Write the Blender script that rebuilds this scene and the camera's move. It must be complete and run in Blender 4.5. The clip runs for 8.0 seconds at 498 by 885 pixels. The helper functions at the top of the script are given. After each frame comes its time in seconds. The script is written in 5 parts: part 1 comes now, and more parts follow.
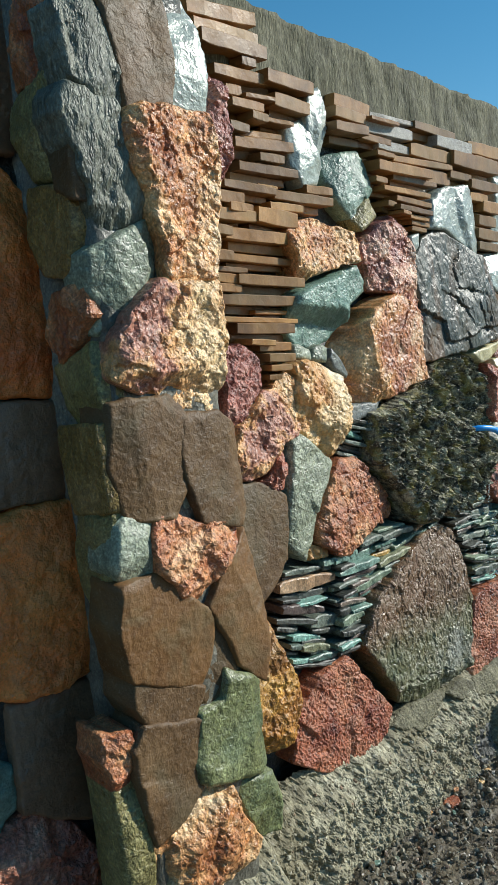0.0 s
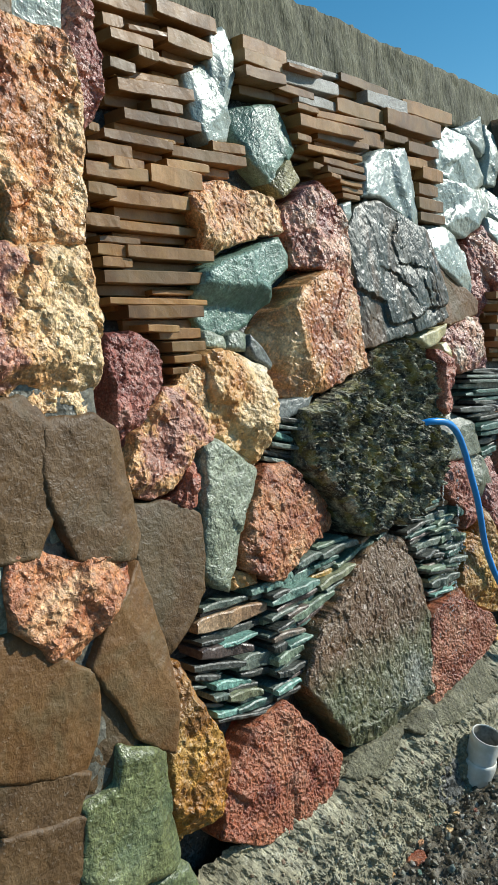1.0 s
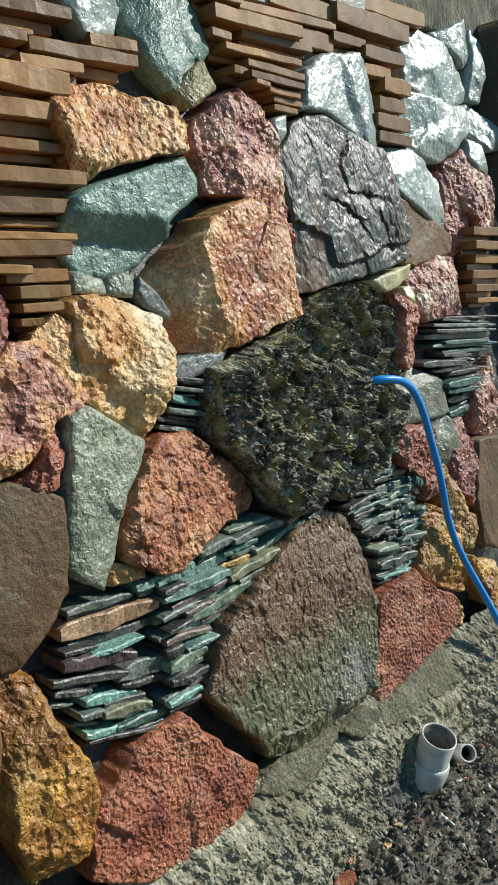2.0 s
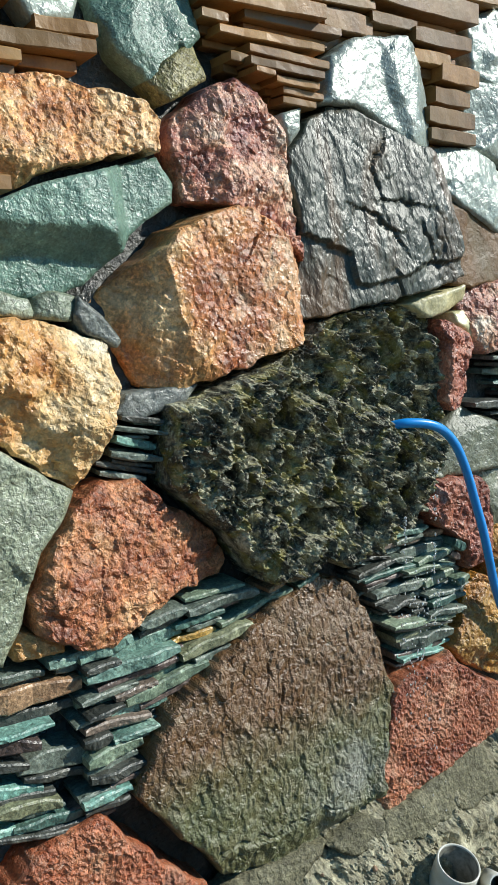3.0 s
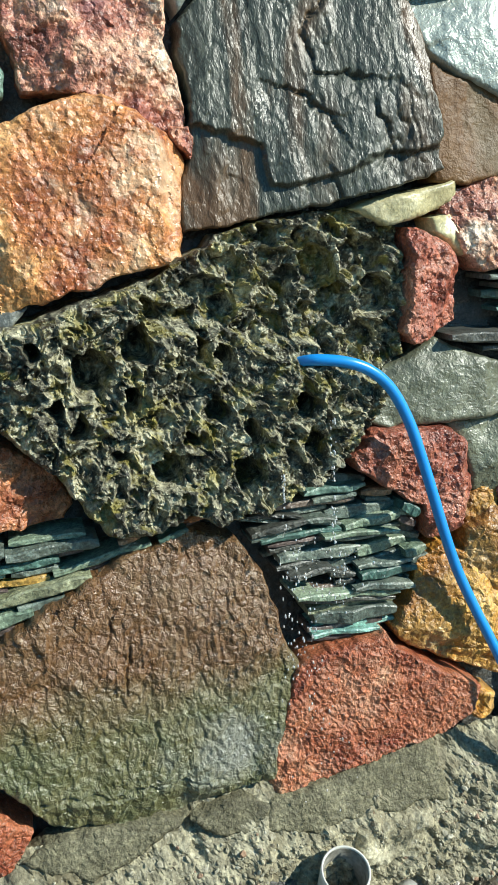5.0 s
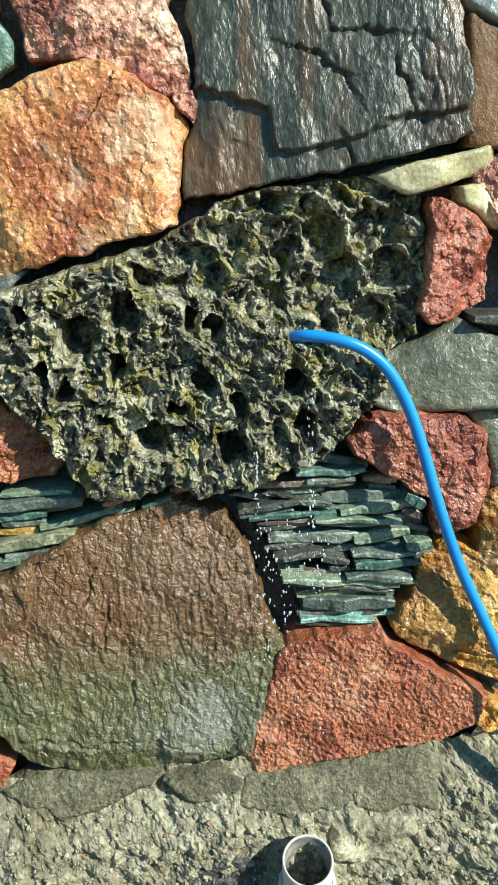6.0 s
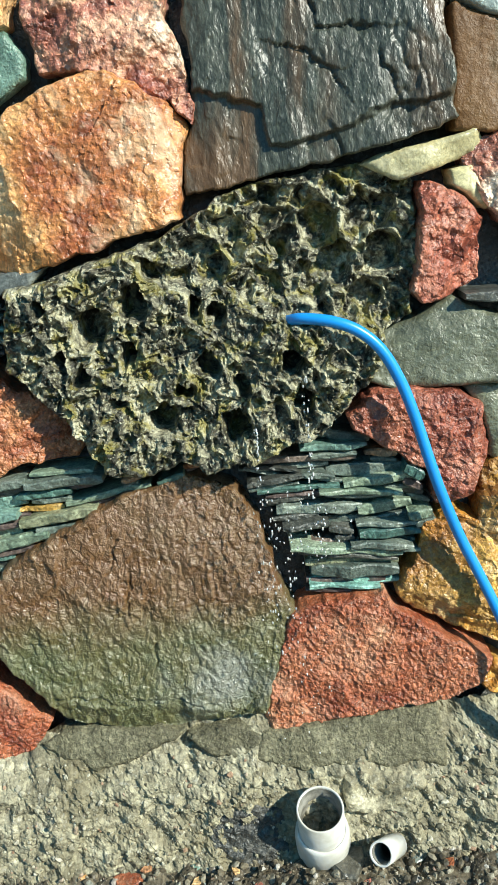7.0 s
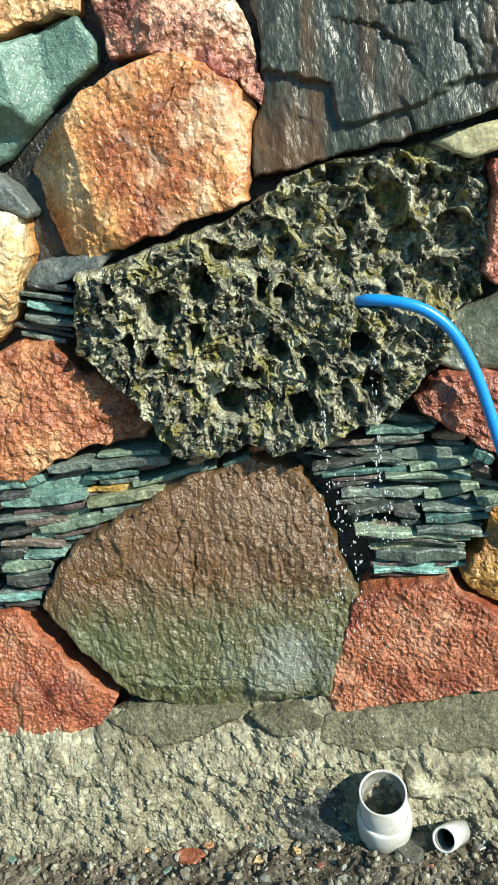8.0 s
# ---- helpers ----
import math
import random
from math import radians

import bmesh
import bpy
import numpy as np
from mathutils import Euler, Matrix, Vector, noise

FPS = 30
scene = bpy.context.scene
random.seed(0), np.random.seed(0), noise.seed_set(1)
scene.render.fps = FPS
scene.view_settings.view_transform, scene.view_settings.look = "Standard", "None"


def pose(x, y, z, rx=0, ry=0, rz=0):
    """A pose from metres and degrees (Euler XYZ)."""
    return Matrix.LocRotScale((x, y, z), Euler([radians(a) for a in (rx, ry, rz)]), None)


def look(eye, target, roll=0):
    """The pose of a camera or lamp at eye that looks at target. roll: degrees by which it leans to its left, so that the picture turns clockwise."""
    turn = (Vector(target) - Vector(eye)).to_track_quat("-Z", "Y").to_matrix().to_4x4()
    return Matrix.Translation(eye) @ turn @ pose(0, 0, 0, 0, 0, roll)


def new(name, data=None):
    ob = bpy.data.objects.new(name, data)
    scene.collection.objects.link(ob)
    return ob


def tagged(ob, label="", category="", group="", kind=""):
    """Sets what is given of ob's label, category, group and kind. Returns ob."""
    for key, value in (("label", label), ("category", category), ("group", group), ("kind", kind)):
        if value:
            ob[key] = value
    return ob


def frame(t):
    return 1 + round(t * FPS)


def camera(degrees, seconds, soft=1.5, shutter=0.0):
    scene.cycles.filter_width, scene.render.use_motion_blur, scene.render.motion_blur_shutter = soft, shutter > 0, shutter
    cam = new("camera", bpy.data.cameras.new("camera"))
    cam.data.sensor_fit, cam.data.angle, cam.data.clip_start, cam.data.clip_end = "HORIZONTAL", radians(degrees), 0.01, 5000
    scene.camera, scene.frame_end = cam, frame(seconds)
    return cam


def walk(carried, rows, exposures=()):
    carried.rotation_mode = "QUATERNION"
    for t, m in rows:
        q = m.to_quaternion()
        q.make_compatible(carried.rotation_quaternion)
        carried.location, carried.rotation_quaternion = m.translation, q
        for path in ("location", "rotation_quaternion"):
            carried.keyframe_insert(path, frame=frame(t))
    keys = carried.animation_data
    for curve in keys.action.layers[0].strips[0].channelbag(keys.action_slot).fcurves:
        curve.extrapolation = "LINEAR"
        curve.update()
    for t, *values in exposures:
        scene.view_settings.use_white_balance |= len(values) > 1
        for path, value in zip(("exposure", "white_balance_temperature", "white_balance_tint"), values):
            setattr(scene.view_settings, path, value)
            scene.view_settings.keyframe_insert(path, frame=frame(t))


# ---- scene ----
from mathutils import geometry

cam = camera(35.9, 8.0, soft=0.5)
PATH = [
    (0, (-1.825, -1.001, 1.143), (-0.417, 0.393, 0.869), -1.0),
    (0.5, (-1.685, -0.963, 1.113), (-0.289, 0.429, 0.774), -2.4),
    (1, (-1.544, -0.862, 1.107), (-0.06, 0.451, 0.834), -3.1),
    (1.5, (-1.386, -0.848, 1.074), (0.104, 0.463, 0.827), -3.6),
    (2, (-1.199, -0.848, 1.095), (0.228, 0.491, 0.683), -3.2),
    (2.2, (-1.127, -0.829, 1.093), (0.288, 0.533, 0.712), -2.9),
    (3.3, (-0.733, -0.891, 1.098), (0.345, 0.748, 0.707), -2.3),
    (3.5, (-0.675, -0.908, 1.098), (0.372, 0.744, 0.68), -2.2),
    (4, (-0.515, -0.887, 1.083), (0.416, 0.832, 0.66), -2.1),
    (4.5, (-0.345, -0.919, 1.069), (0.349, 0.896, 0.596), -4.0),
    (5, (-0.215, -0.967, 1.086), (0.345, 0.864, 0.507), -3.2),
    (5.2, (-0.163, -0.968, 1.08), (0.362, 0.873, 0.503), -2.7),
    (6.3, (0.108, -1.026, 1.072), (0.109, 0.862, 0.411), -3.8),
    (6.5, (0.115, -1.049, 1.077), (0.118, 0.834, 0.403), -4.9),
    (7, (0.154, -1.081, 1.081), (0.089, 0.807, 0.425), -5.9),
    (7.5, (0.144, -1.085, 1.074), (-0.027, 0.79, 0.398), -6.8),
    (8, (0.128, -1.085, 1.076), (-0.069, 0.788, 0.403), -6.8),
]
walk(cam, [(t, look(eye, target, roll)) for t, eye, target, roll in PATH],
     exposures=[(0.0, 0.05, 6250, 10), (1.0, 0.02, 6200, 8), (2.0, -0.08, 6250, 9), (3.5, 0.16, 6200, 8), (4.5, 0.31, 6250, 7), (6.5, 0.47, 6350, 5), (8.0, 0.50, 6350, 5)])

# ---- world, sun, exposure ----
SUN = Vector((1.30, -0.95, 1.08)).normalized()          # towards the sun
world = bpy.data.worlds.new("sky")
scene.world = world
world.use_nodes = True
wn = world.node_tree
sky = wn.nodes.new("ShaderNodeTexSky")
sky.sky_type = "NISHITA"
sky.sun_disc = False
sky.sun_elevation = math.asin(SUN.z)
sky.sun_rotation = math.atan2(SUN.x, SUN.y)
sky.air_density, sky.dust_density, sky.ozone_density = 1.0, 0.0, 1.0
wn.nodes["Background"].inputs["Strength"].default_value = 0.112
deep = wn.nodes.new("ShaderNodeHueSaturation")
deep.inputs["Hue"].default_value, deep.inputs["Saturation"].default_value = 0.485, 1.38
wn.links.new(sky.outputs["Color"], deep.inputs["Color"])
wn.links.new(deep.outputs["Color"], wn.nodes["Background"].inputs["Color"])
sun_data = bpy.data.lights.new("sun", "SUN")
sun_data.energy, sun_data.angle, sun_data.color = 5.0, radians(0.53), (1.0, 0.96, 0.84)
sun = new("sun", sun_data)
sun.matrix_world = look(SUN * 20, (0, 0, 0))


# ---- materials ----
def nodes_of(name):
    m = bpy.data.materials.new(name)
    m.use_nodes = True
    nt = m.node_tree
    return m, nt, nt.nodes["Principled BSDF"]


def mixed(nt, a, b, fac, mode="MIX"):
    n = nt.nodes.new("ShaderNodeMix")
    n.data_type, n.blend_type = "RGBA", mode
    for socket, value in ((n.inputs[0], fac), (n.inputs[6], a), (n.inputs[7], b)):
        if isinstance(value, bpy.types.NodeSocket):
            nt.links.new(value, socket)
        elif isinstance(value, tuple):
            socket.default_value = (*value, 1.0)
        else:
            socket.default_value = value
    return n.outputs[2]


def ramp(nt, fac, stops):
    n = nt.nodes.new("ShaderNodeValToRGB")
    while len(n.color_ramp.elements) < len(stops):
        n.color_ramp.elements.new(0.5)
    for e, (p, c) in zip(n.color_ramp.elements, stops):
        e.position = p
        e.color = (*c, 1.0) if isinstance(c, tuple) else (c, c, c, 1.0)
    nt.links.new(fac, n.inputs[0])
    return n.outputs[0]


def noise_of(nt, vec, scale, detail=6.0, rough=0.6, distort=0.0):
    n = nt.nodes.new("ShaderNodeTexNoise")
    n.inputs["Scale"].default_value, n.inputs["Detail"].default_value = scale, detail
    n.inputs["Roughness"].default_value, n.inputs["Distortion"].default_value = rough, distort
    nt.links.new(vec, n.inputs["Vector"])
    return n.outputs["Fac"]


def rock(name, stops, speck=(0.5, 0.45, 0.4), speck_amount=0.35, scale=9.0, fine=120.0, rough=(0.26, 0.52),
         bump=1.0, stretch=(1, 1, 1), stain=None, stain_amount=0.6, specular=0.6, speck_scale=210.0, grain=0.7, speck_from=0.60, vary=0.14, stain_from=0.48, pits=0.42, relief=0.006, metal=0.0, twist=0.5, stain_scale=5.0):
    """Stone: a large cloud of its colours, darker and lighter grains, specks and an optional stain, with fine relief."""
    m, nt, bsdf = nodes_of(name)
    tc = nt.nodes.new("ShaderNodeTexCoord")
    info = nt.nodes.new("ShaderNodeObjectInfo")
    mul = nt.nodes.new("ShaderNodeVectorMath")
    mul.operation = "MULTIPLY"
    mul.inputs[1].default_value = (37.0, 91.0, 53.0)
    nt.links.new(info.outputs["Random"], mul.inputs[0])
    add = nt.nodes.new("ShaderNodeVectorMath")
    nt.links.new(tc.outputs["Object"], add.inputs[0])
    nt.links.new(mul.outputs[0], add.inputs[1])
    sc = nt.nodes.new("ShaderNodeVectorMath")
    sc.operation = "MULTIPLY"
    sc.inputs[1].default_value = stretch
    nt.links.new(add.outputs[0], sc.inputs[0])
    vec = sc.outputs[0]
    col = ramp(nt, noise_of(nt, vec, scale, 6, 0.66, 0.3), stops)
    col = mixed(nt, col, ramp(nt, noise_of(nt, vec, fine * 0.34, 5, 0.62, twist), [(0.34, 0.62), (0.5, 0.98), (0.68, 1.30)]), grain, "MULTIPLY")
    col = mixed(nt, col, ramp(nt, noise_of(nt, vec, fine * 1.9, 4, 0.62, twist), [(0.34, pits), (0.5, 0.95), (0.66, 1.45)]), grain, "MULTIPLY")
    crystal = nt.nodes.new("ShaderNodeTexVoronoi")
    crystal.inputs["Scale"].default_value = speck_scale
    nt.links.new(vec, crystal.inputs["Vector"])
    tones = nt.nodes.new("ShaderNodeSeparateXYZ")
    nt.links.new(crystal.outputs["Color"], tones.inputs[0])
    col = mixed(nt, col, ramp(nt, tones.outputs[0], [(0.0, 0.62), (0.7, 1.0), (1.0, 1.45)]), grain, "MULTIPLY")
    s = noise_of(nt, vec, speck_scale * 0.8, 4, 0.6, 0.4)
    col = mixed(nt, col, speck, mixed(nt, (0, 0, 0), ramp(nt, s, [(speck_from, 0.0), (speck_from + 0.08, 1.0)]), speck_amount * 0.7))
    if stain:
        col = mixed(nt, col, stain, mixed(nt, (0, 0, 0), ramp(nt, noise_of(nt, vec, stain_scale, 4, 0.6, 0.8), [(stain_from, 0.0), (stain_from + 0.12, 1.0)]), stain_amount))
    bright = nt.nodes.new("ShaderNodeHueSaturation")
    tone = nt.nodes.new("ShaderNodeMapRange")
    tone.inputs[3].default_value, tone.inputs[4].default_value = 1 - vary, 1 + vary
    nt.links.new(info.outputs["Random"], tone.inputs[0])
    nt.links.new(tone.outputs[0], bright.inputs["Value"])
    nt.links.new(col, bright.inputs["Color"])
    nt.links.new(bright.outputs[0], bsdf.inputs["Base Color"])
    r = nt.nodes.new("ShaderNodeMapRange")
    r.inputs[1].default_value, r.inputs[2].default_value = 0.3, 0.7
    r.inputs[3].default_value, r.inputs[4].default_value = rough
    nt.links.new(noise_of(nt, vec, 22.0, 4), r.inputs[0])
    nt.links.new(r.outputs[0], bsdf.inputs["Roughness"])
    bsdf.inputs["Specular IOR Level"].default_value, bsdf.inputs["Metallic"].default_value = specular, metal
    heights = ((noise_of(nt, vec, fine * 0.8, 2.0, 0.5, twist), relief), (noise_of(nt, vec, fine * 2.3, 2, 0.55, twist), relief * 0.32))
    normal = None
    for height, distance in heights:
        b = nt.nodes.new("ShaderNodeBump")
        b.inputs["Strength"].default_value, b.inputs["Distance"].default_value = min(1.0, bump), distance
        nt.links.new(height, b.inputs["Height"])
        if normal:
            nt.links.new(normal, b.inputs["Normal"])
        normal = b.outputs[0]
    nt.links.new(normal, bsdf.inputs["Normal"])
    return m


def two_tone(m, upper, lower, level, patch):
    """Lays a wet brown upper half and a green lower half, with an uneven border, and a pale patch over a stone's own colour."""
    nt = m.node_tree
    bsdf = nt.nodes["Principled BSDF"]
    base = bsdf.inputs["Base Color"].links[0].from_socket
    tc = nt.nodes.new("ShaderNodeTexCoord")
    sep = nt.nodes.new("ShaderNodeSeparateXYZ")
    nt.links.new(tc.outputs["Object"], sep.inputs[0])
    n = noise_of(nt, tc.outputs["Object"], 9.0, 6, 0.65)
    line = nt.nodes.new("ShaderNodeMath")
    line.operation = "MULTIPLY_ADD"
    line.inputs[1].default_value = 0.16
    nt.links.new(n, line.inputs[0])
    nt.links.new(sep.outputs["Z"], line.inputs[2])
    fac = nt.nodes.new("ShaderNodeMapRange")
    fac.inputs[1].default_value, fac.inputs[2].default_value = level + 0.03, level + 0.12
    nt.links.new(line.outputs[0], fac.inputs[0])
    col = mixed(nt, mixed(nt, base, lower, 0.55), mixed(nt, base, upper, 0.70), fac.outputs[0])
    d = nt.nodes.new("ShaderNodeVectorMath")
    d.operation = "DISTANCE"
    d.inputs[1].default_value = patch
    nt.links.new(tc.outputs["Object"], d.inputs[0])
    near = nt.nodes.new("ShaderNodeMath")
    near.operation = "MULTIPLY_ADD"
    near.inputs[1].default_value = 0.38
    nt.links.new(n, near.inputs[0])
    nt.links.new(d.outputs["Value"], near.inputs[2])
    col = mixed(nt, col, (0.30, 0.32, 0.30), ramp(nt, near.outputs[0], [(0.20, 0.5), (0.29, 0.0)]))
    nt.links.new(col, bsdf.inputs["Base Color"])


def plain(name, colour, rough=0.5, metal=0.0, specular=0.5, tint=None, scale=30.0, bump=0.0):
    m, nt, bsdf = nodes_of(name)
    tc = nt.nodes.new("ShaderNodeTexCoord")
    n = noise_of(nt, tc.outputs["Object"], scale, 5)
    nt.links.new(mixed(nt, colour, tint or tuple(c * 0.8 for c in colour), ramp(nt, n, [(0.4, 0.0), (0.65, 1.0)])), bsdf.inputs["Base Color"])
    bsdf.inputs["Roughness"].default_value, bsdf.inputs["Metallic"].default_value = rough, metal
    bsdf.inputs["Specular IOR Level"].default_value = specular
    if bump:
        b = nt.nodes.new("ShaderNodeBump")
        b.inputs["Strength"].default_value, b.inputs["Distance"].default_value = bump, 0.004
        nt.links.new(n, b.inputs["Height"])
        nt.links.new(b.outputs[0], bsdf.inputs["Normal"])
    return m


MAT = {
    "ochre": rock("ochre_rock", [(0.32, (0.27, 0.085, 0.03)), (0.43, (0.5, 0.205, 0.07)), (0.53, (0.66, 0.37, 0.155)), (0.64, (0.79, 0.56, 0.32))], (0.82, 0.66, 0.46), 0.5, fine=100),
    "bigorange": rock("orange_rock", [(0.32, (0.26, 0.07, 0.025)), (0.42, (0.46, 0.17, 0.056)), (0.54, (0.58, 0.285, 0.1)), (0.66, (0.78, 0.53, 0.27))], (0.85, 0.70, 0.56), 0.35, scale=7, fine=110, stain=(0.88, 0.7, 0.46), stain_amount=0.4, stain_from=0.54, relief=0.0028, stain_scale=10.0),
    "ochreplum": rock("ochre_and_plum_rock", [(0.34, (0.2, 0.07, 0.045)), (0.46, (0.4, 0.18, 0.12)), (0.52, (0.6, 0.31, 0.12)), (0.64, (0.72, 0.5, 0.26))], (0.74, 0.6, 0.5), 0.5, scale=5, fine=95),
    "yellow": rock("yellow_rock", [(0.30, (0.44, 0.16, 0.04)), (0.43, (0.64, 0.32, 0.1)), (0.55, (0.78, 0.52, 0.24)), (0.66, (0.9, 0.76, 0.52))], (0.88, 0.78, 0.6), 0.35, scale=8, fine=95, grain=0.4),
    "gold": rock("golden_brown_rock", [(0.30, (0.22, 0.075, 0.012)), (0.45, (0.44, 0.19, 0.03)), (0.57, (0.62, 0.34, 0.07)), (0.70, (0.78, 0.55, 0.25))], (0.66, 0.5, 0.3), 0.35, scale=8, fine=95, stain=(0.12, 0.06, 0.03), stain_amount=0.5),
    "rust": rock("rust_rock", [(0.30, (0.14, 0.037, 0.02)), (0.44, (0.34, 0.105, 0.045)), (0.55, (0.54, 0.23, 0.1)), (0.68, (0.77, 0.47, 0.24))], (0.7, 0.45, 0.26), 0.4, scale=7),
    "rustdk": rock("dull_rust_rock", [(0.30, (0.62, 0.14, 0.028)), (0.50, (0.8, 0.23, 0.045)), (0.70, (0.88, 0.35, 0.085))], (0.85, 0.6, 0.4), 0.3, scale=4, grain=0.3, stain=(0.74, 0.3, 0.1), stain_amount=0.6),
    "crimson": rock("crimson_rock", [(0.30, (0.16, 0.034, 0.02)), (0.44, (0.34, 0.095, 0.055)), (0.56, (0.46, 0.17, 0.1)), (0.70, (0.7, 0.44, 0.31))], (0.66, 0.46, 0.4), 0.5),
    "red": rock("red_rock", [(0.32, (0.2, 0.035, 0.016)), (0.45, (0.4, 0.115, 0.05)), (0.57, (0.52, 0.19, 0.09)), (0.70, (0.72, 0.42, 0.24))], (0.82, 0.62, 0.48), 0.6, scale=8, fine=200, relief=0.0042, stain=(0.66, 0.42, 0.28), stain_amount=0.25, stain_from=0.53, stain_scale=14.0),
    "pink": rock("pink_rock", [(0.34, (0.2, 0.062, 0.045)), (0.45, (0.43, 0.165, 0.105)), (0.54, (0.66, 0.37, 0.23)), (0.64, (0.88, 0.72, 0.55))], (0.78, 0.62, 0.54), 0.5, fine=95, stain=(0.27, 0.115, 0.135), stain_amount=0.7, stain_from=0.50),
    "plum": rock("plum_rock", [(0.32, (0.11, 0.03, 0.026)), (0.44, (0.28, 0.085, 0.06)), (0.55, (0.4, 0.16, 0.12)), (0.68, (0.62, 0.4, 0.31))], (0.62, 0.48, 0.45), 0.5),
    "brown": rock("brown_sandstone", [(0.30, (0.095, 0.044, 0.014)), (0.50, (0.145, 0.072, 0.025)), (0.70, (0.195, 0.106, 0.04))], (0.4, 0.3, 0.2), 0.4, fine=190, bump=0.3, rough=(0.42, 0.62), grain=0.2, stain=(0.13, 0.105, 0.055), stain_amount=0.5, specular=0.35),
    "black": rock("blackish_brown_stone", [(0.30, (0.13, 0.068, 0.035)), (0.50, (0.19, 0.104, 0.056)), (0.70, (0.25, 0.145, 0.082))], (0.24, 0.18, 0.13), 0.15, fine=140, bump=0.4, grain=0.2),
    "cream": rock("yellowish_stone", [(0.30, (0.42, 0.36, 0.16)), (0.50, (0.55, 0.49, 0.26)), (0.70, (0.66, 0.61, 0.4))], (0.7, 0.66, 0.5), 0.25, fine=90, bump=0.3, grain=0.4),
    "umber": rock("grey_brown_stone", [(0.30, (0.075, 0.04, 0.016)), (0.50, (0.12, 0.068, 0.029)), (0.70, (0.17, 0.105, 0.05))], (0.38, 0.32, 0.26), 0.45, fine=150, bump=0.4, rough=(0.44, 0.66), specular=0.35, grain=0.25, stain=(0.1, 0.08, 0.045), stain_amount=0.6),
    "green": rock("green_stone", [(0.30, (0.1, 0.118, 0.045)), (0.50, (0.18, 0.2, 0.08)), (0.70, (0.28, 0.305, 0.145))], (0.4, 0.45, 0.35), 0.3, fine=105, bump=0.7, stain=(0.13, 0.27, 0.21), stain_amount=0.15, stain_from=0.52),
    "teal": rock("teal_stone", [(0.30, (0.09, 0.16, 0.122)), (0.50, (0.155, 0.25, 0.195)), (0.70, (0.25, 0.36, 0.28))], (0.42, 0.48, 0.44), 0.3, fine=140, bump=0.6, rough=(0.25, 0.42), grain=0.5),
    "paleteal": rock("pale_green_stone", [(0.30, (0.15, 0.18, 0.125)), (0.50, (0.25, 0.285, 0.205)), (0.70, (0.36, 0.39, 0.29))], (0.5, 0.55, 0.47), 0.3, fine=100, bump=0.7, rough=(0.3, 0.5)),
    "palegrey": rock("pale_grey_stone", [(0.30, (0.1, 0.108, 0.07)), (0.50, (0.15, 0.16, 0.105)), (0.70, (0.215, 0.225, 0.155))], (0.45, 0.45, 0.4), 0.2, fine=120, bump=0.5, grain=0.4),
    "greygreen": rock("grey_green_stone", [(0.30, (0.16, 0.18, 0.12)), (0.50, (0.26, 0.285, 0.2)), (0.70, (0.37, 0.39, 0.28))], (0.45, 0.46, 0.4), 0.35, fine=105, bump=0.9, rough=(0.25, 0.45)),
    "silver": rock("silvery_schist", [(0.30, (0.225, 0.265, 0.225)), (0.50, (0.325, 0.365, 0.315)), (0.70, (0.43, 0.46, 0.4))], (0.7, 0.76, 0.74), 0.35, fine=120, bump=0.55, rough=(0.28, 0.4), specular=1.0, grain=0.3, metal=0.15, relief=0.004),
    "schist": rock("grey_schist", [(0.30, (0.07, 0.078, 0.058)), (0.50, (0.14, 0.15, 0.115)), (0.70, (0.27, 0.28, 0.22))], (0.6, 0.62, 0.58), 0.35, stretch=(1.3, 1, 0.55), bump=1.0, fine=115, relief=0.007, grain=0.6, rough=(0.36, 0.55), specular=0.5, metal=0.05),
    "slab": rock("wet_grey_schist", [(0.30, (0.026, 0.033, 0.025)), (0.46, (0.048, 0.056, 0.042)), (0.60, (0.072, 0.078, 0.058)), (0.78, (0.125, 0.13, 0.1))], (0.4, 0.42, 0.37), 0.2, stretch=(1.3, 1, 0.55), bump=1.0, fine=115, relief=0.0024, grain=0.6, rough=(0.32, 0.5), specular=0.5, stain=(0.135, 0.075, 0.035), stain_amount=0.85, stain_from=0.48),
    "flat": rock("olive_brown_stone", [(0.28, (0.045, 0.038, 0.02)), (0.44, (0.095, 0.084, 0.043)), (0.58, (0.15, 0.138, 0.077)), (0.74, (0.28, 0.28, 0.18))], (0.44, 0.46, 0.29), 0.6, scale=22, fine=120, bump=1.0, relief=0.0055, grain=0.8, rough=(0.22, 0.4), specular=1.0, stain=(0.19, 0.10, 0.045), stain_amount=0.4, twist=1.1, speck_scale=170),
    "olive": rock("olive_stone", [(0.30, (0.16, 0.14, 0.05)), (0.50, (0.26, 0.23, 0.09)), (0.70, (0.37, 0.32, 0.15))], (0.42, 0.42, 0.3), 0.2),
    "oliveo": rock("ochre_olive_stone", [(0.30, (0.18, 0.115, 0.03)), (0.50, (0.29, 0.19, 0.06)), (0.70, (0.36, 0.25, 0.11))], (0.4, 0.34, 0.2), 0.2),
    "slate": rock("dark_slate", [(0.30, (0.06, 0.07, 0.065)), (0.50, (0.11, 0.12, 0.11)), (0.70, (0.19, 0.20, 0.17))], (0.3, 0.3, 0.27), 0.2, bump=0.4, rough=(0.35, 0.55)),
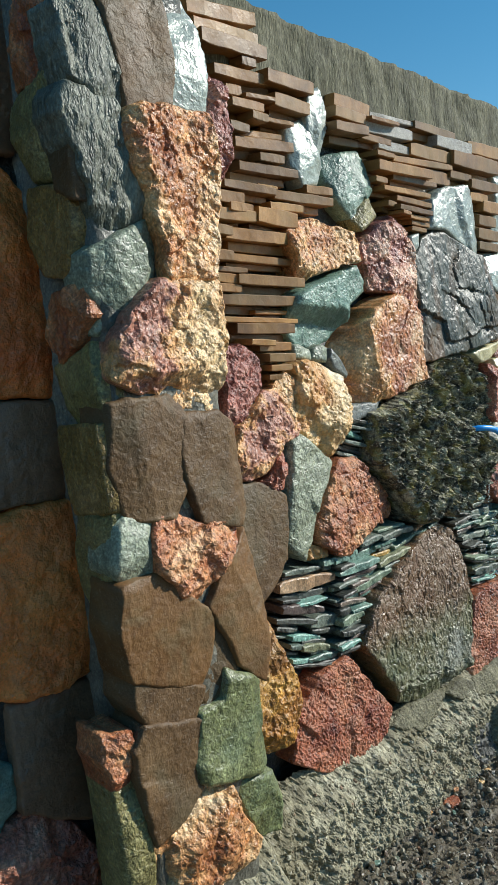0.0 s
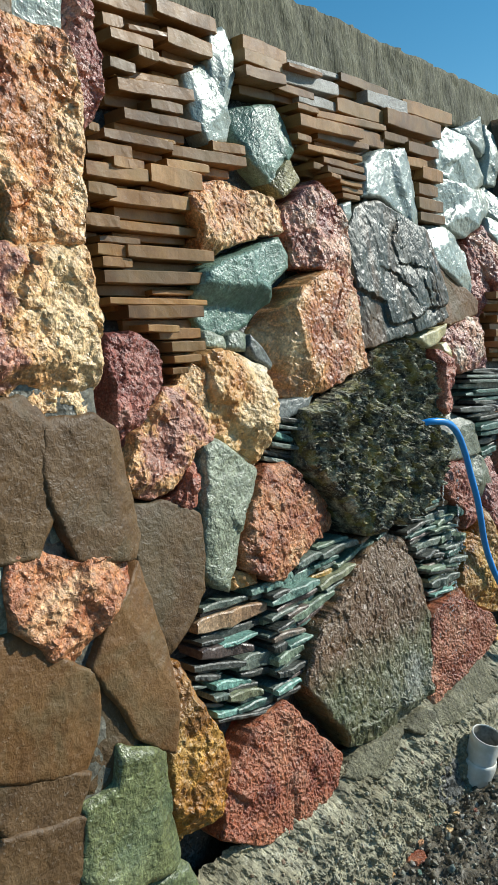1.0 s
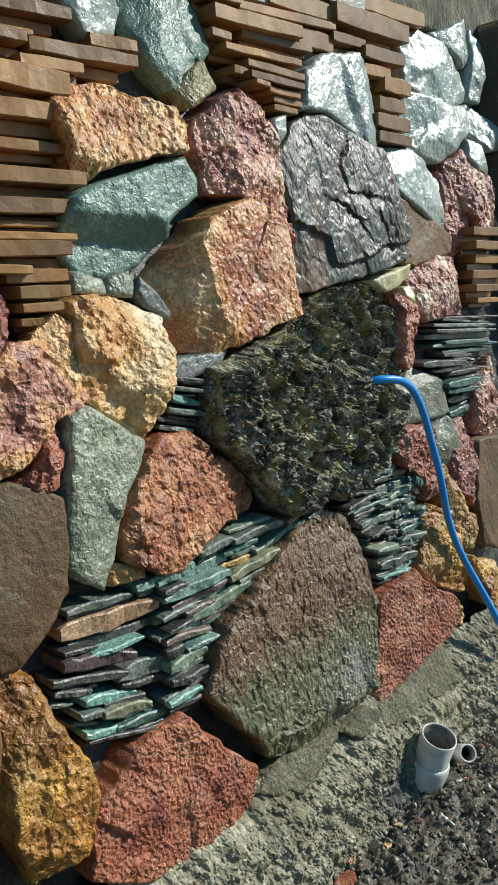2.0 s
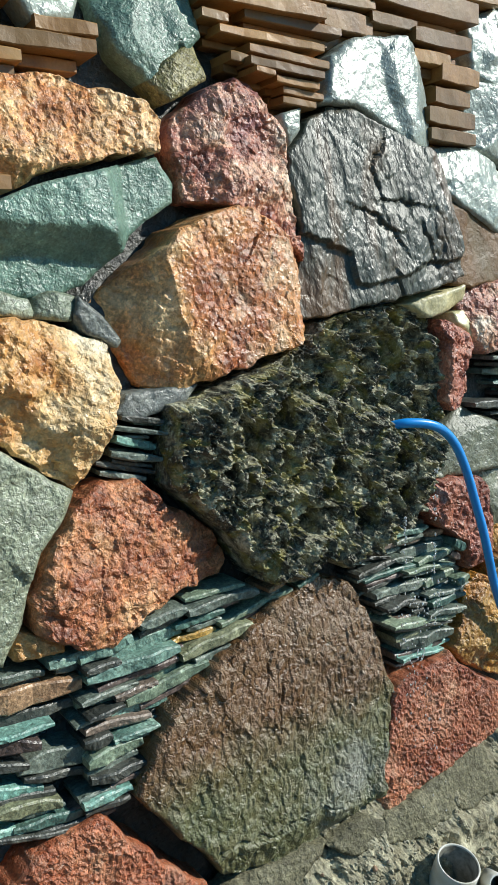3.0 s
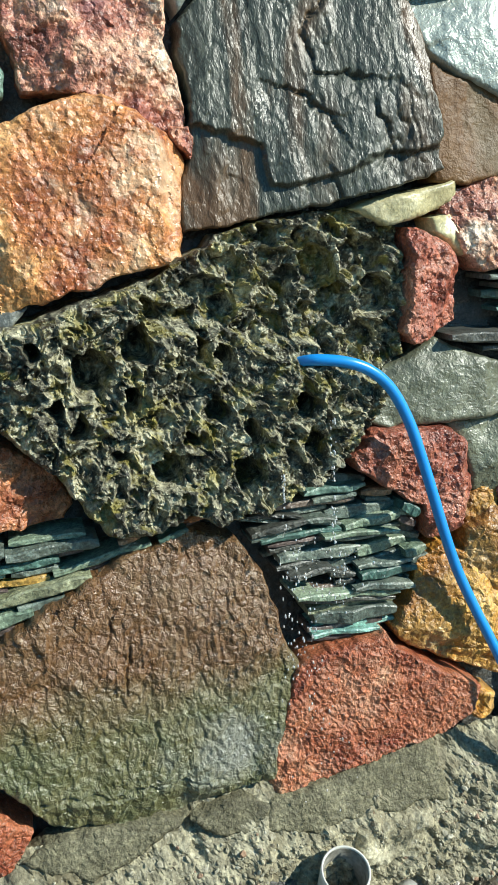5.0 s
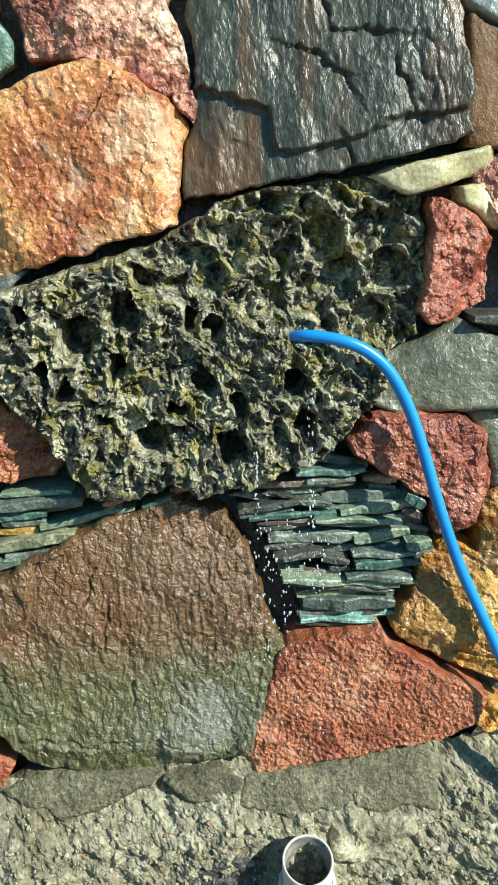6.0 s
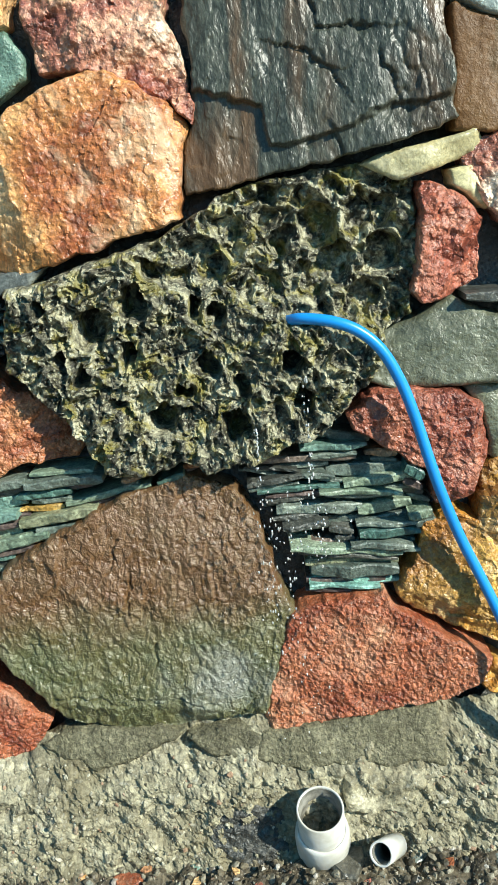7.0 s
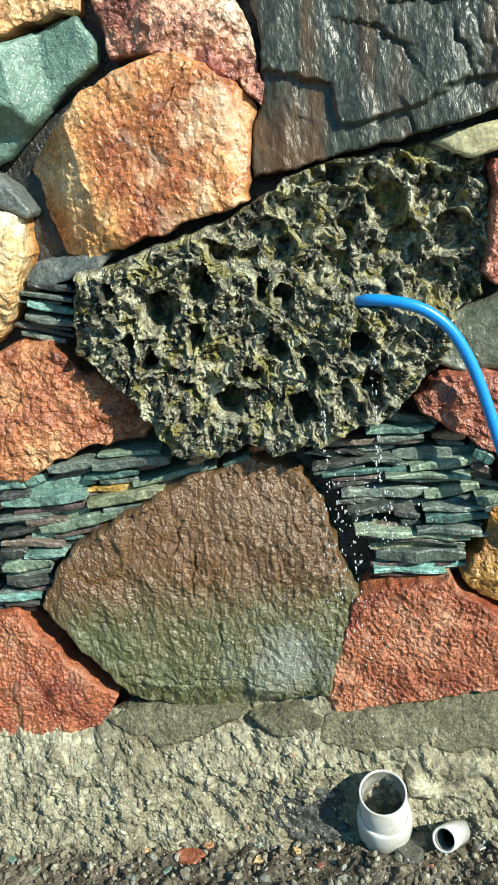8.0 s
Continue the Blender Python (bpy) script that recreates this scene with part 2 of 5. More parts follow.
    "cement": rock("smooth_cement", [(0.30, (0.11, 0.1, 0.06)), (0.50, (0.155, 0.142, 0.087)), (0.70, (0.205, 0.19, 0.12))], (0.4, 0.4, 0.35), 0.15, fine=120, bump=0.9, rough=(0.5, 0.7), grain=0.7, specular=0.25),
    "rubble": rock("rough_concrete", [(0.30, (0.17, 0.15, 0.095)), (0.46, (0.29, 0.265, 0.175)), (0.60, (0.4, 0.37, 0.255)), (0.76, (0.52, 0.49, 0.36))], (0.6, 0.58, 0.5), 0.5, scale=9, fine=75, bump=1.0, rough=(0.55, 0.85), speck_scale=95, specular=0.35, stain=(0.17, 0.14, 0.075), stain_amount=0.5),
    "darkwet": rock("wet_shadowed_mortar", [(0.30, (0.04, 0.04, 0.038)), (0.50, (0.08, 0.08, 0.07)), (0.70, (0.13, 0.125, 0.11))], (0.2, 0.2, 0.18), 0.3, rough=(0.3, 0.6)),
    "mortar": rock("wall_mortar", [(0.30, (0.022, 0.022, 0.019)), (0.50, (0.042, 0.042, 0.036)), (0.70, (0.075, 0.074, 0.063))], (0.3, 0.3, 0.26), 0.3, bump=0.8),
    "joint": rock("pale_mortar", [(0.30, (0.06, 0.056, 0.042)), (0.50, (0.11, 0.104, 0.08)), (0.70, (0.18, 0.17, 0.135))], (0.4, 0.4, 0.36), 0.3, fine=90, bump=0.6),
    "coping": rock("weathered_coping", [(0.30, (0.06, 0.058, 0.036)), (0.48, (0.11, 0.106, 0.068)), (0.62, (0.155, 0.148, 0.098)), (0.78, (0.23, 0.22, 0.155))], (0.42, 0.42, 0.36), 0.2, scale=10, fine=70, bump=0.7, grain=0.6, rough=(0.7, 0.9), specular=0.25, stretch=(2.2, 1, 0.5)),
    "gravel": rock("damp_soil", [(0.30, (0.045, 0.036, 0.024)), (0.50, (0.11, 0.09, 0.058)), (0.70, (0.20, 0.17, 0.115))], (0.4, 0.37, 0.3), 0.5, scale=14, fine=70, bump=1.0, rough=(0.4, 0.75)),
    "terracotta": rock("terracotta_tile", [(0.30, (0.15, 0.068, 0.016)), (0.48, (0.255, 0.122, 0.032)), (0.70, (0.37, 0.2, 0.06))], (0.44, 0.33, 0.2), 0.2, scale=9, fine=170, bump=0.12, grain=0.16, vary=0.42, rough=(0.32, 0.6), stain=(0.21, 0.135, 0.05), stain_amount=0.5, relief=0.004),
    "greysheen": rock("grey_sheen_tile", [(0.30, (0.20, 0.18, 0.15)), (0.50, (0.31, 0.29, 0.25)), (0.70, (0.42, 0.40, 0.36))], (0.55, 0.53, 0.5), 0.3, scale=9, fine=190, bump=0.3, grain=0.3, rough=(0.35, 0.6)),
    "pt": rock("pale_teal_slate", [(0.30, (0.098, 0.184, 0.152)), (0.50, (0.184, 0.305, 0.250)), (0.70, (0.305, 0.424, 0.346))], (0.5, 0.55, 0.5), 0.2, bump=0.4, rough=(0.32, 0.52)),
    "pg": rock("pale_green_slate", [(0.30, (0.109, 0.158, 0.109)), (0.50, (0.217, 0.281, 0.196)), (0.70, (0.369, 0.434, 0.315))], (0.55, 0.56, 0.5), 0.2, bump=0.4, rough=(0.32, 0.52)),
    "bt": rock("teal_slate", [(0.30, (0.114, 0.240, 0.201)), (0.50, (0.201, 0.390, 0.328)), (0.70, (0.328, 0.516, 0.429))], (0.4, 0.52, 0.45), 0.2, bump=0.4, rough=(0.32, 0.52)),
    "dt": rock("dark_teal_slate", [(0.30, (0.035, 0.084, 0.074)), (0.50, (0.077, 0.154, 0.126)), (0.70, (0.154, 0.253, 0.203))], (0.3, 0.36, 0.32), 0.2, bump=0.4, rough=(0.32, 0.52)),
    "dg": rock("grey_slate", [(0.30, (0.070, 0.095, 0.080)), (0.50, (0.147, 0.182, 0.150)), (0.70, (0.266, 0.301, 0.245))], (0.4, 0.4, 0.36), 0.25, bump=0.5, rough=(0.32, 0.52)),
    "dk": rock("blackish_slate", [(0.30, (0.031, 0.035, 0.031)), (0.50, (0.069, 0.074, 0.064)), (0.70, (0.126, 0.126, 0.105))], (0.28, 0.28, 0.25), 0.2, bump=0.5, rough=(0.32, 0.52)),
    "ol": rock("olive_slate", [(0.30, (0.126, 0.140, 0.077)), (0.50, (0.224, 0.237, 0.140)), (0.70, (0.336, 0.350, 0.224))], (0.4, 0.4, 0.3), 0.25, bump=0.5, rough=(0.32, 0.52)),
    "br": rock("brown_slate", [(0.30, (0.112, 0.084, 0.070)), (0.50, (0.210, 0.161, 0.126)), (0.70, (0.307, 0.245, 0.196))], (0.36, 0.3, 0.25), 0.25, bump=0.5, rough=(0.32, 0.52)),
    "um": rock("purplish_slate", [(0.30, (0.071, 0.053, 0.048)), (0.50, (0.130, 0.095, 0.084)), (0.70, (0.203, 0.155, 0.130))], (0.3, 0.25, 0.22), 0.2, bump=0.4),
    "yl": rock("ochre_slate", [(0.30, (0.25, 0.13, 0.03)), (0.50, (0.42, 0.25, 0.06)), (0.70, (0.52, 0.36, 0.14))], (0.6, 0.5, 0.3), 0.2, bump=0.4),
    "ch": rock("tan_chip", [(0.30, (0.28, 0.16, 0.09)), (0.50, (0.40, 0.25, 0.14)), (0.70, (0.52, 0.38, 0.25))], (0.62, 0.5, 0.38), 0.25, bump=0.4),
    "lava": rock("mossy_lava", [(0.36, (0.032, 0.032, 0.023)), (0.47, (0.10, 0.094, 0.066)), (0.55, (0.33, 0.312, 0.215)), (0.64, (0.62, 0.59, 0.41))], (0.7, 0.69, 0.5), 0.9, scale=30, fine=120, bump=1.0, relief=0.006, rough=(0.36, 0.62), specular=0.45, stain=(0.4, 0.34, 0.06), stain_amount=0.5, stain_from=0.51, stain_scale=24.0, speck_scale=190, speck_from=0.56, grain=0.6),
}
def paled_for_bounce(m, colour, near, far):
    """Ground that is damp at the dripping wall, its colour paled farther out to bounce warm light."""
    nt = m.node_tree
    bsdf = nt.nodes["Principled BSDF"]
    base = bsdf.inputs["Base Color"].links[0].from_socket
    tc = nt.nodes.new("ShaderNodeTexCoord")
    sep = nt.nodes.new("ShaderNodeSeparateXYZ")
    nt.links.new(tc.outputs["Object"], sep.inputs[0])
    fac = nt.nodes.new("ShaderNodeMapRange")
    fac.inputs[1].default_value, fac.inputs[2].default_value = near, far
    edge = nt.nodes.new("ShaderNodeMath")
    edge.operation = "MULTIPLY_ADD"
    edge.inputs[1].default_value = 0.5
    nt.links.new(noise_of(nt, tc.outputs["Object"], 2.5, 5), edge.inputs[0])
    nt.links.new(sep.outputs["Y"], edge.inputs[2])
    nt.links.new(edge.outputs[0], fac.inputs[0])
    bounce_tone = mixed(nt, colour, tuple(c * 0.7 for c in colour), noise_of(nt, tc.outputs["Object"], 12.0, 8, 0.7))
    nt.links.new(mixed(nt, base, bounce_tone, fac.outputs[0]), bsdf.inputs["Base Color"])


# pale far ground is added as a reflector, to fill the wall's shaded parts
paled_for_bounce(MAT["gravel"], (0.165, 0.122, 0.072), -0.45, -0.85)
two_tone(MAT["flat"], (0.175, 0.078, 0.026), (0.115, 0.132, 0.045), 0.0, (0.14, -0.02, -0.13))


# ---- building helpers ----
def part(name, bm, material, parent=None, label="", smooth=True):
    """Links a bmesh as one mesh object, under a thing, a part or the setting."""
    me = bpy.data.meshes.new(name)
    bm.to_mesh(me)
    bm.free()
    me.materials.append(material)
    if smooth:
        me.shade_smooth()
    ob = new(name, me)
    ob.parent = parent
    return tagged(ob, label) if label else ob


def mesh_part(name, verts, faces, material, parent=None, label="", smooth=True, origin=(0, 0, 0)):
    me = bpy.data.meshes.new(name)
    o = Vector(origin)
    me.from_pydata([Vector(v) - o for v in verts], [], faces)
    me.materials.append(material)
    if smooth:
        me.shade_smooth()
    ob = new(name, me)
    ob.location = o
    ob.parent = parent
    return tagged(ob, label) if label else ob


def fbm(x, y, z, octaves=4):
    return noise.fractal((x, y, z), 0.9, 2.1, octaves)


def sheet(name, xs, zs, point, material, parent=None, label="", smooth=True):
    """A surface over two lists of parameters; point(a, b) gives its place."""
    verts = [point(a, b) for b in zs for a in xs]
    n = len(xs)
    faces = [(j * n + i, j * n + i + 1, (j + 1) * n + i + 1, (j + 1) * n + i) for j in range(len(zs) - 1) for i in range(n - 1)]
    return mesh_part(name, verts, faces, material, parent, label, smooth)


def steps(a, b, d):
    n = max(1, round((b - a) / d))
    return [a + (b - a) * i / n for i in range(n + 1)]


def tube(name, path, radius, material, parent=None, label="", sides=16, closed_ends=True):
    """A round pipe swept along a smooth path of places."""
    verts, faces = [], []
    side = None
    for i, p in enumerate(path):
        d = (path[min(i + 1, len(path) - 1)] - path[max(i - 1, 0)]).normalized()
        side = (Vector((0, 0, 1)).cross(d) if side is None else side - d * side.dot(d)).normalized()
        up = d.cross(side)
        for k in range(sides):
            a = 2 * math.pi * k / sides
            verts.append(p + radius * (math.cos(a) * side + math.sin(a) * up))
    for i in range(len(path) - 1):
        for k in range(sides):
            k2 = (k + 1) % sides
            faces.append((i * sides + k, i * sides + k2, (i + 1) * sides + k2, (i + 1) * sides + k))
    if closed_ends:
        faces += [tuple(range(sides))[::-1], tuple(range((len(path) - 1) * sides, len(path) * sides))]
    return mesh_part(name, verts, faces, material, parent, label)


def glide(points, per=10):
    """A smooth line (Catmull-Rom) through a few places."""
    p = [Vector(q) for q in points]
    p = [2 * p[0] - p[1], *p, 2 * p[-1] - p[-2]]
    out = []
    for i in range(1, len(p) - 2):
        for k in range(per):
            t = k / per
            a, b, c, d = p[i - 1:i + 3]
            out.append(0.5 * (2 * b + (c - a) * t + (2 * a - 5 * b + 4 * c - d) * t * t + (3 * b - a - 3 * c + d) * t ** 3))
    return out + [p[-2]]


# wall faces: y = a + b * z
M, P, F, X = (0.0, 0.158), (-0.09, 0.10), (-0.085, 0.6), None
SIDE_X = -1.125
GROUND = -0.05

# relief of each kind of stone: mesh step, rim radius, rim depth, chamfer count, slope, where chamfers start (least, most), how deep they go,
# crack depth, waves (per metre across, per metre up, height, 0: cloudy, 1: broken faces, 2: lumps between creases)
ROUGH = (0.0030, 0.004, 0.005, 7, 0.55, (0.35, 0.95), 0.028, 0.0, ((5, 5, 0.010, 0), (11, 11, 0.016, 1), (30, 30, 0.0062, 1), (80, 80, 0.0046, 1)))
FACET = (0.0050, 0.003, 0.004, 5, 0.34, (0.05, 0.75), 0.030, 0.0, ((5, 5, 0.004, 0), (7, 7, 0.012, 1), (40, 40, 0.0016, 0), (90, 90, 0.0010, 1)))
SMOOTH = (0.0042, 0.0016, 0.0020, 4, 0.30, (0.8, 1.1), 0.006, 0.0015, ((4, 4, 0.004, 0), (7, 7, 0.005, 1), (30, 30, 0.0016, 1), (85, 85, 0.0012, 1)))
STREAK = (0.0040, 0.004, 0.006, 5, 0.30, (0.5, 0.95), 0.014, 0.003, ((8, 4, 0.008, 0), (16, 7, 0.007, 1), (44, 15, 0.0024, 2), (75, 28, 0.0032, 1)))
RELIEF = {
    "ochre": ROUGH, "ochreplum": ROUGH, "rust": ROUGH, "crimson": ROUGH, "pink": ROUGH, "plum": ROUGH, "rustdk": (0.0060, 0.004, 0.006, 5, 0.30, (0.5, 0.95), 0.02, 0.0, ((6, 6, 0.010, 0), (30, 30, 0.005, 0), (90, 90, 0.003, 0))),
    "bigorange": (0.0026, 0.004, 0.005, 8, 0.80, (0.55, 0.85), 0.036, 0.0, ((5, 5, 0.008, 0), (8, 8, 0.011, 1), (22, 22, 0.0040, 1), (90, 90, 0.0030, 1))),
    "yellow": (0.0042, 0.005, 0.006, 6, 0.60, (0.3, 0.9), 0.026, 0.0, ((6, 6, 0.006, 0), (10, 10, 0.018, 1), (26, 30, 0.0064, 1), (80, 80, 0.0044, 1))),
    "gold": ROUGH,
    "red": (0.0024, 0.004, 0.005, 5, 0.30, (0.7, 1.0), 0.014, 0.0, ((8, 8, 0.004, 0), (16, 16, 0.007, 1), (50, 50, 0.0028, 1), (140, 140, 0.0040, 1))),
    "brown": SMOOTH, "umber": SMOOTH, "black": SMOOTH, "slate": SMOOTH, "oliveo": SMOOTH, "olive": FACET,
    "cement": (0.0040, 0.003, 0.004, 4, 0.10, (0.8, 1.0), 0.006, 0.0, ((8, 8, 0.006, 0), (110, 9, 0.0014, 0), (30, 30, 0.002, 1))),
    "cream": FACET, "green": FACET, "teal": FACET, "paleteal": FACET, "palegrey": FACET, "greygreen": FACET, "silver": FACET,
    "schist": STREAK, "slab": (0.0026, 0.003, 0.006, 4, 0.20, (0.8, 1.0), 0.010, 0.003, ((6, 3.5, 0.006, 0), (13, 8, 0.006, 1), (46, 22, 0.0012, 1), (90, 48, 0.0018, 1))),
    "flat": (0.0026, 0.005, 0.007, 7, 0.35, (0.7, 1.0), 0.020, 0.0015, ((5, 5, 0.006, 0), (13, 9, 0.010, 1), (30, 22, 0.0046, 1), (95, 62, 0.0038, 1))),
    "rubble": (0.0046, 0.010, 0.012, 4, 0.30, (0.3, 0.9), 0.02, 0.0, ((16, 16, 0.014, 0), (50, 50, 0.006, 1))),
    "darkwet": ROUGH, "lava": (0.0020, 0.010, 0.014, 5, 0.30, (0.6, 1.0), 0.02, 0.0, ((7, 7, 0.014, 0), (95, 95, 0.0060, 1), (40, 40, 0.007, 0))),
}
GRAINY = ("bigorange", "yellow", "red", "lava", "rubble", "flat")     # broken into small flat crystal faces
LABEL = {
    "lava": "pitted black lava rock with yellow-green moss", "bigorange": "large orange angular boulder with pale streaks",
    "slab": "tall dark grey wet schist slab", "flat": "broad flat olive-brown wet stone", "red": "rough brick-red granite stone",
    "ochre": "rough ochre-yellow crystalline stone", "ochreplum": "rough stone half ochre and half plum", "yellow": "pale orange-yellow broken stone",
    "gold": "golden-brown rough stone", "rust": "rust-orange grainy stone", "rustdk": "large dull rust-orange stone in shade", "crimson": "rough crimson stone with pale specks",
    "pink": "rough pink and purple granite stone", "plum": "rough plum-coloured stone", "brown": "flat brown sandstone piece", "umber": "flat grey-brown wet stone",
    "black": "blackish-brown flat stone in shade", "cream": "flat yellowish bar-shaped stone", "green": "smooth green faceted stone", "teal": "teal-green faceted stone",
    "paleteal": "small pale green stone", "palegrey": "smooth grey-green flat stone", "greygreen": "upright grey-green stone", "silver": "shiny silvery-green schist stone",
    "schist": "dark grey streaky schist stone", "olive": "olive-green stone", "oliveo": "ochre-olive stone", "slate": "dark grey slate wedge",
    "cement": "smooth smear of grey cement", "darkwet": "wet lump of mortar, darkened also for the drain pipe's shadow", "rubble": "rough lump of concrete",
}


def rounded(outline, step, swell=0.006, rag=1.0):
    """The outline with its corners cut once, its edges divided and slightly uneven."""
    n = len(outline)
    turn = sum(outline[k][0] * outline[(k + 1) % n][1] - outline[(k + 1) % n][0] * outline[k][1] for k in range(n))
    grow = swell if turn > 0 else -swell
    wide = []
    for k in range(n):
        e0 = (Vector(outline[k]) - Vector(outline[k - 1])).normalized()
        e1 = (Vector(outline[(k + 1) % n]) - Vector(outline[k])).normalized()
        out = Vector((e0.y + e1.y, -e0.x - e1.x))
        wide.append(Vector(outline[k]) + out.normalized() * grow if out.length > 0.2 else Vector(outline[k]))
    outline = wide
    cut = []
    for i in range(n):
        a, b = Vector(outline[i]), Vector(outline[(i + 1) % n])
        cut += [a.lerp(b, 0.035), a.lerp(b, 0.965)]
    out = []
    for i in range(len(cut)):
        a, b = cut[i], cut[(i + 1) % len(cut)]
        k = max(1, round((b - a).length / step))
        for j in range(k):
            q = a.lerp(b, j / k)
            d = (noise.noise_vector((q.x * 28, q.y * 28, 3.1)) * 0.007 + noise.noise_vector((q.x * 90, q.y * 90, 7.7)) * 0.0028) * rag
            out.append(Vector((q.x + d.x, q.y + d.y)))
    return out


# the widest holes of the lava rock: along, up, radius
HOLES = ((-0.112, 0.882, 0.032), (-0.039, 0.909, 0.024), (-0.186, 0.923, 0.013), (-0.061, 0.834, 0.018), (-0.131, 0.81, 0.014), (-0.016, 0.729, 0.026), (0.064, 0.805, 0.018),
         (0.098, 0.709, 0.02), (0.113, 0.77, 0.016), (0.196, 0.802, 0.016), (-0.013, 0.962, 0.015), (-0.172, 0.836, 0.011), (0.247, 0.998, 0.030), (0.315, 1.008, 0.025), (0.36, 1.01, 0.022),
         (0.277, 0.942, 0.029), (0.345, 0.948, 0.029), (0.316, 0.888, 0.024), (0.24, 0.917, 0.022), (0.194, 0.983, 0.02), (0.047, 0.897, 0.015), (0.208, 0.744, 0.018), (0.085, 0.881, 0.013),
         (0.025, 0.774, 0.013), (0.175, 1.046, 0.015), (-0.084, 0.762, 0.013))


def sponge(u, v):
    """Height of lava at a place of the wall: wide ragged holes, small pores with thin ridges between them, and a swelling below."""
    w = noise.noise_vector((u * 30, v * 30, 2.0)) * 0.013 + noise.noise_vector((u * 75, v * 75, 6.0)) * 0.007
    u2, v2 = u + w.x, v + w.y
    h = 0.0
    for a, b, r in HOLES:
        d = math.hypot(u2 - a, (v2 - b) * 0.85) / r
        if d < 1:
            h = min(h, -0.085 * min(1.0, (1 - d) / 0.45))
    line = 0.93 - 0.31 * (u - 0.02) + max(0.0, -u) * 1.5
    s = min(1.0, max(0.0, (line - v) / 0.045 + 0.5))
    bulge = math.exp(-((u - 0.20) / 0.10) ** 2 - ((v - 0.83) / 0.07) ** 2)
    lower = s * s * (3 - 2 * s)
    for rate, deep, seed in ((22, 0.026 - 0.014 * lower, 1.3), (50, 0.013, 4.7), (115, 0.008, 8.1)):
        h -= deep * min(1.0, 2.6 * abs(noise.noise((u2 * rate, v2 * rate, seed))))
    return max(h, -0.058 - 0.034 * lower + 0.012 * noise.noise((u * 60, v * 60, 3.3))) + 0.038 * lower + 0.006 + 0.024 * bulge


def grains(x, y, z):
    """Broken rock: small faces, each tilted its own way, stepping down to one another."""
    w = noise.noise_vector((x * 0.8, y * 0.8, z)) * 0.35
    x, y = x + w.x, y + w.y
    dist, centres = noise.voronoi((x, y, z))
    levels = []
    for c in centres[:2]:
        r = noise.cell_vector((c.x * 7.31, c.y * 7.31, c.z * 7.31))
        levels.append(2.0 * (r.x - 0.5) * (x - c.x) + 2.0 * (r.y - 0.5) * (y - c.y) + 0.5 * (r.z - 0.5))
    k = 0.5 + 0.5 * min(1.0, (dist[1] - dist[0]) / 0.22)
    return levels[0] * k + levels[1] * (1 - k)


def wave(form, x, y, z):
    if form == 0:
        return fbm(x, y, z, 3)
    if form == 1:
        return grains(x, y, z)
    w = noise.noise((x * 0.5, y * 0.5, z + 4))
    return 2.2 * abs(noise.noise((x + w, y, z))) + 0.9 * abs(noise.noise((x * 2.2, y * 2.2 + w, z))) - 0.6


def sheet_edge(u):
    """Height at which the upper sheet of the tall schist slab has broken off."""
    return float(np.interp(u, (0.07, 0.12, 0.18, 0.19, 0.26, 0.33, 0.40, 0.46), SHEET))


SHEET = (1.215, 1.195, 1.175, 1.125, 1.128, 1.150, 1.165, 1.175)


# cracks that cross the faces of two stones, as lines of (along, up)
CRACKS = {
    "slab": (((0.297, 1.387), (0.258, 1.332), (0.272, 1.296)), ((0.269, 1.275), (0.351, 1.269)), ((0.22, 1.253), (0.282, 1.225), (0.302, 1.192)),
             ((0.288, 1.123), (0.301, 1.069)), ((0.366, 1.224), (0.378, 1.185))),
    "flat": (((-0.118, 0.54), (-0.128, 0.50), (-0.146, 0.478)), ((-0.108, 0.47), (-0.117, 0.40)), ((-0.078, 0.345), (-0.088, 0.300)),
             ((-0.264, 0.266), (-0.143, 0.241), (-0.072, 0.242), (0.018, 0.223)), ((0.035, 0.185), (0.081, 0.222))),
}


def cracked(kind, u, v):
    """How deep the cracks of a stone cut at a place; beside those of the slab a sheet has come away."""
    u += 0.010 * fbm(u * 30, v * 30, 1.1, 4)
    v += 0.010 * fbm(u * 30, v * 30, 7.1, 4)
    deepest = 0.0
    for way in CRACKS[kind]:
        for (a, c), (a2, c2) in zip(way, way[1:]):
            s, e = a2 - a, c2 - c
            t = min(1.0, max(0.0, ((u - a) * s + (v - c) * e) / (s * s + e * e)))
            d = math.hypot(u - a - t * s, v - c - t * e)
            if d < 0.05:
                cut = (0.010 if kind == "slab" else 0.007) * math.exp(-(d / 0.0022) ** 2)
                if kind == "slab":
                    side = (u - a) * e - (v - c) * s
                    cut = 0.5 * cut + (0.005 * math.exp(-(d / 0.022)) if side > 0 else 0.0)
                deepest = max(deepest, cut)
    return deepest


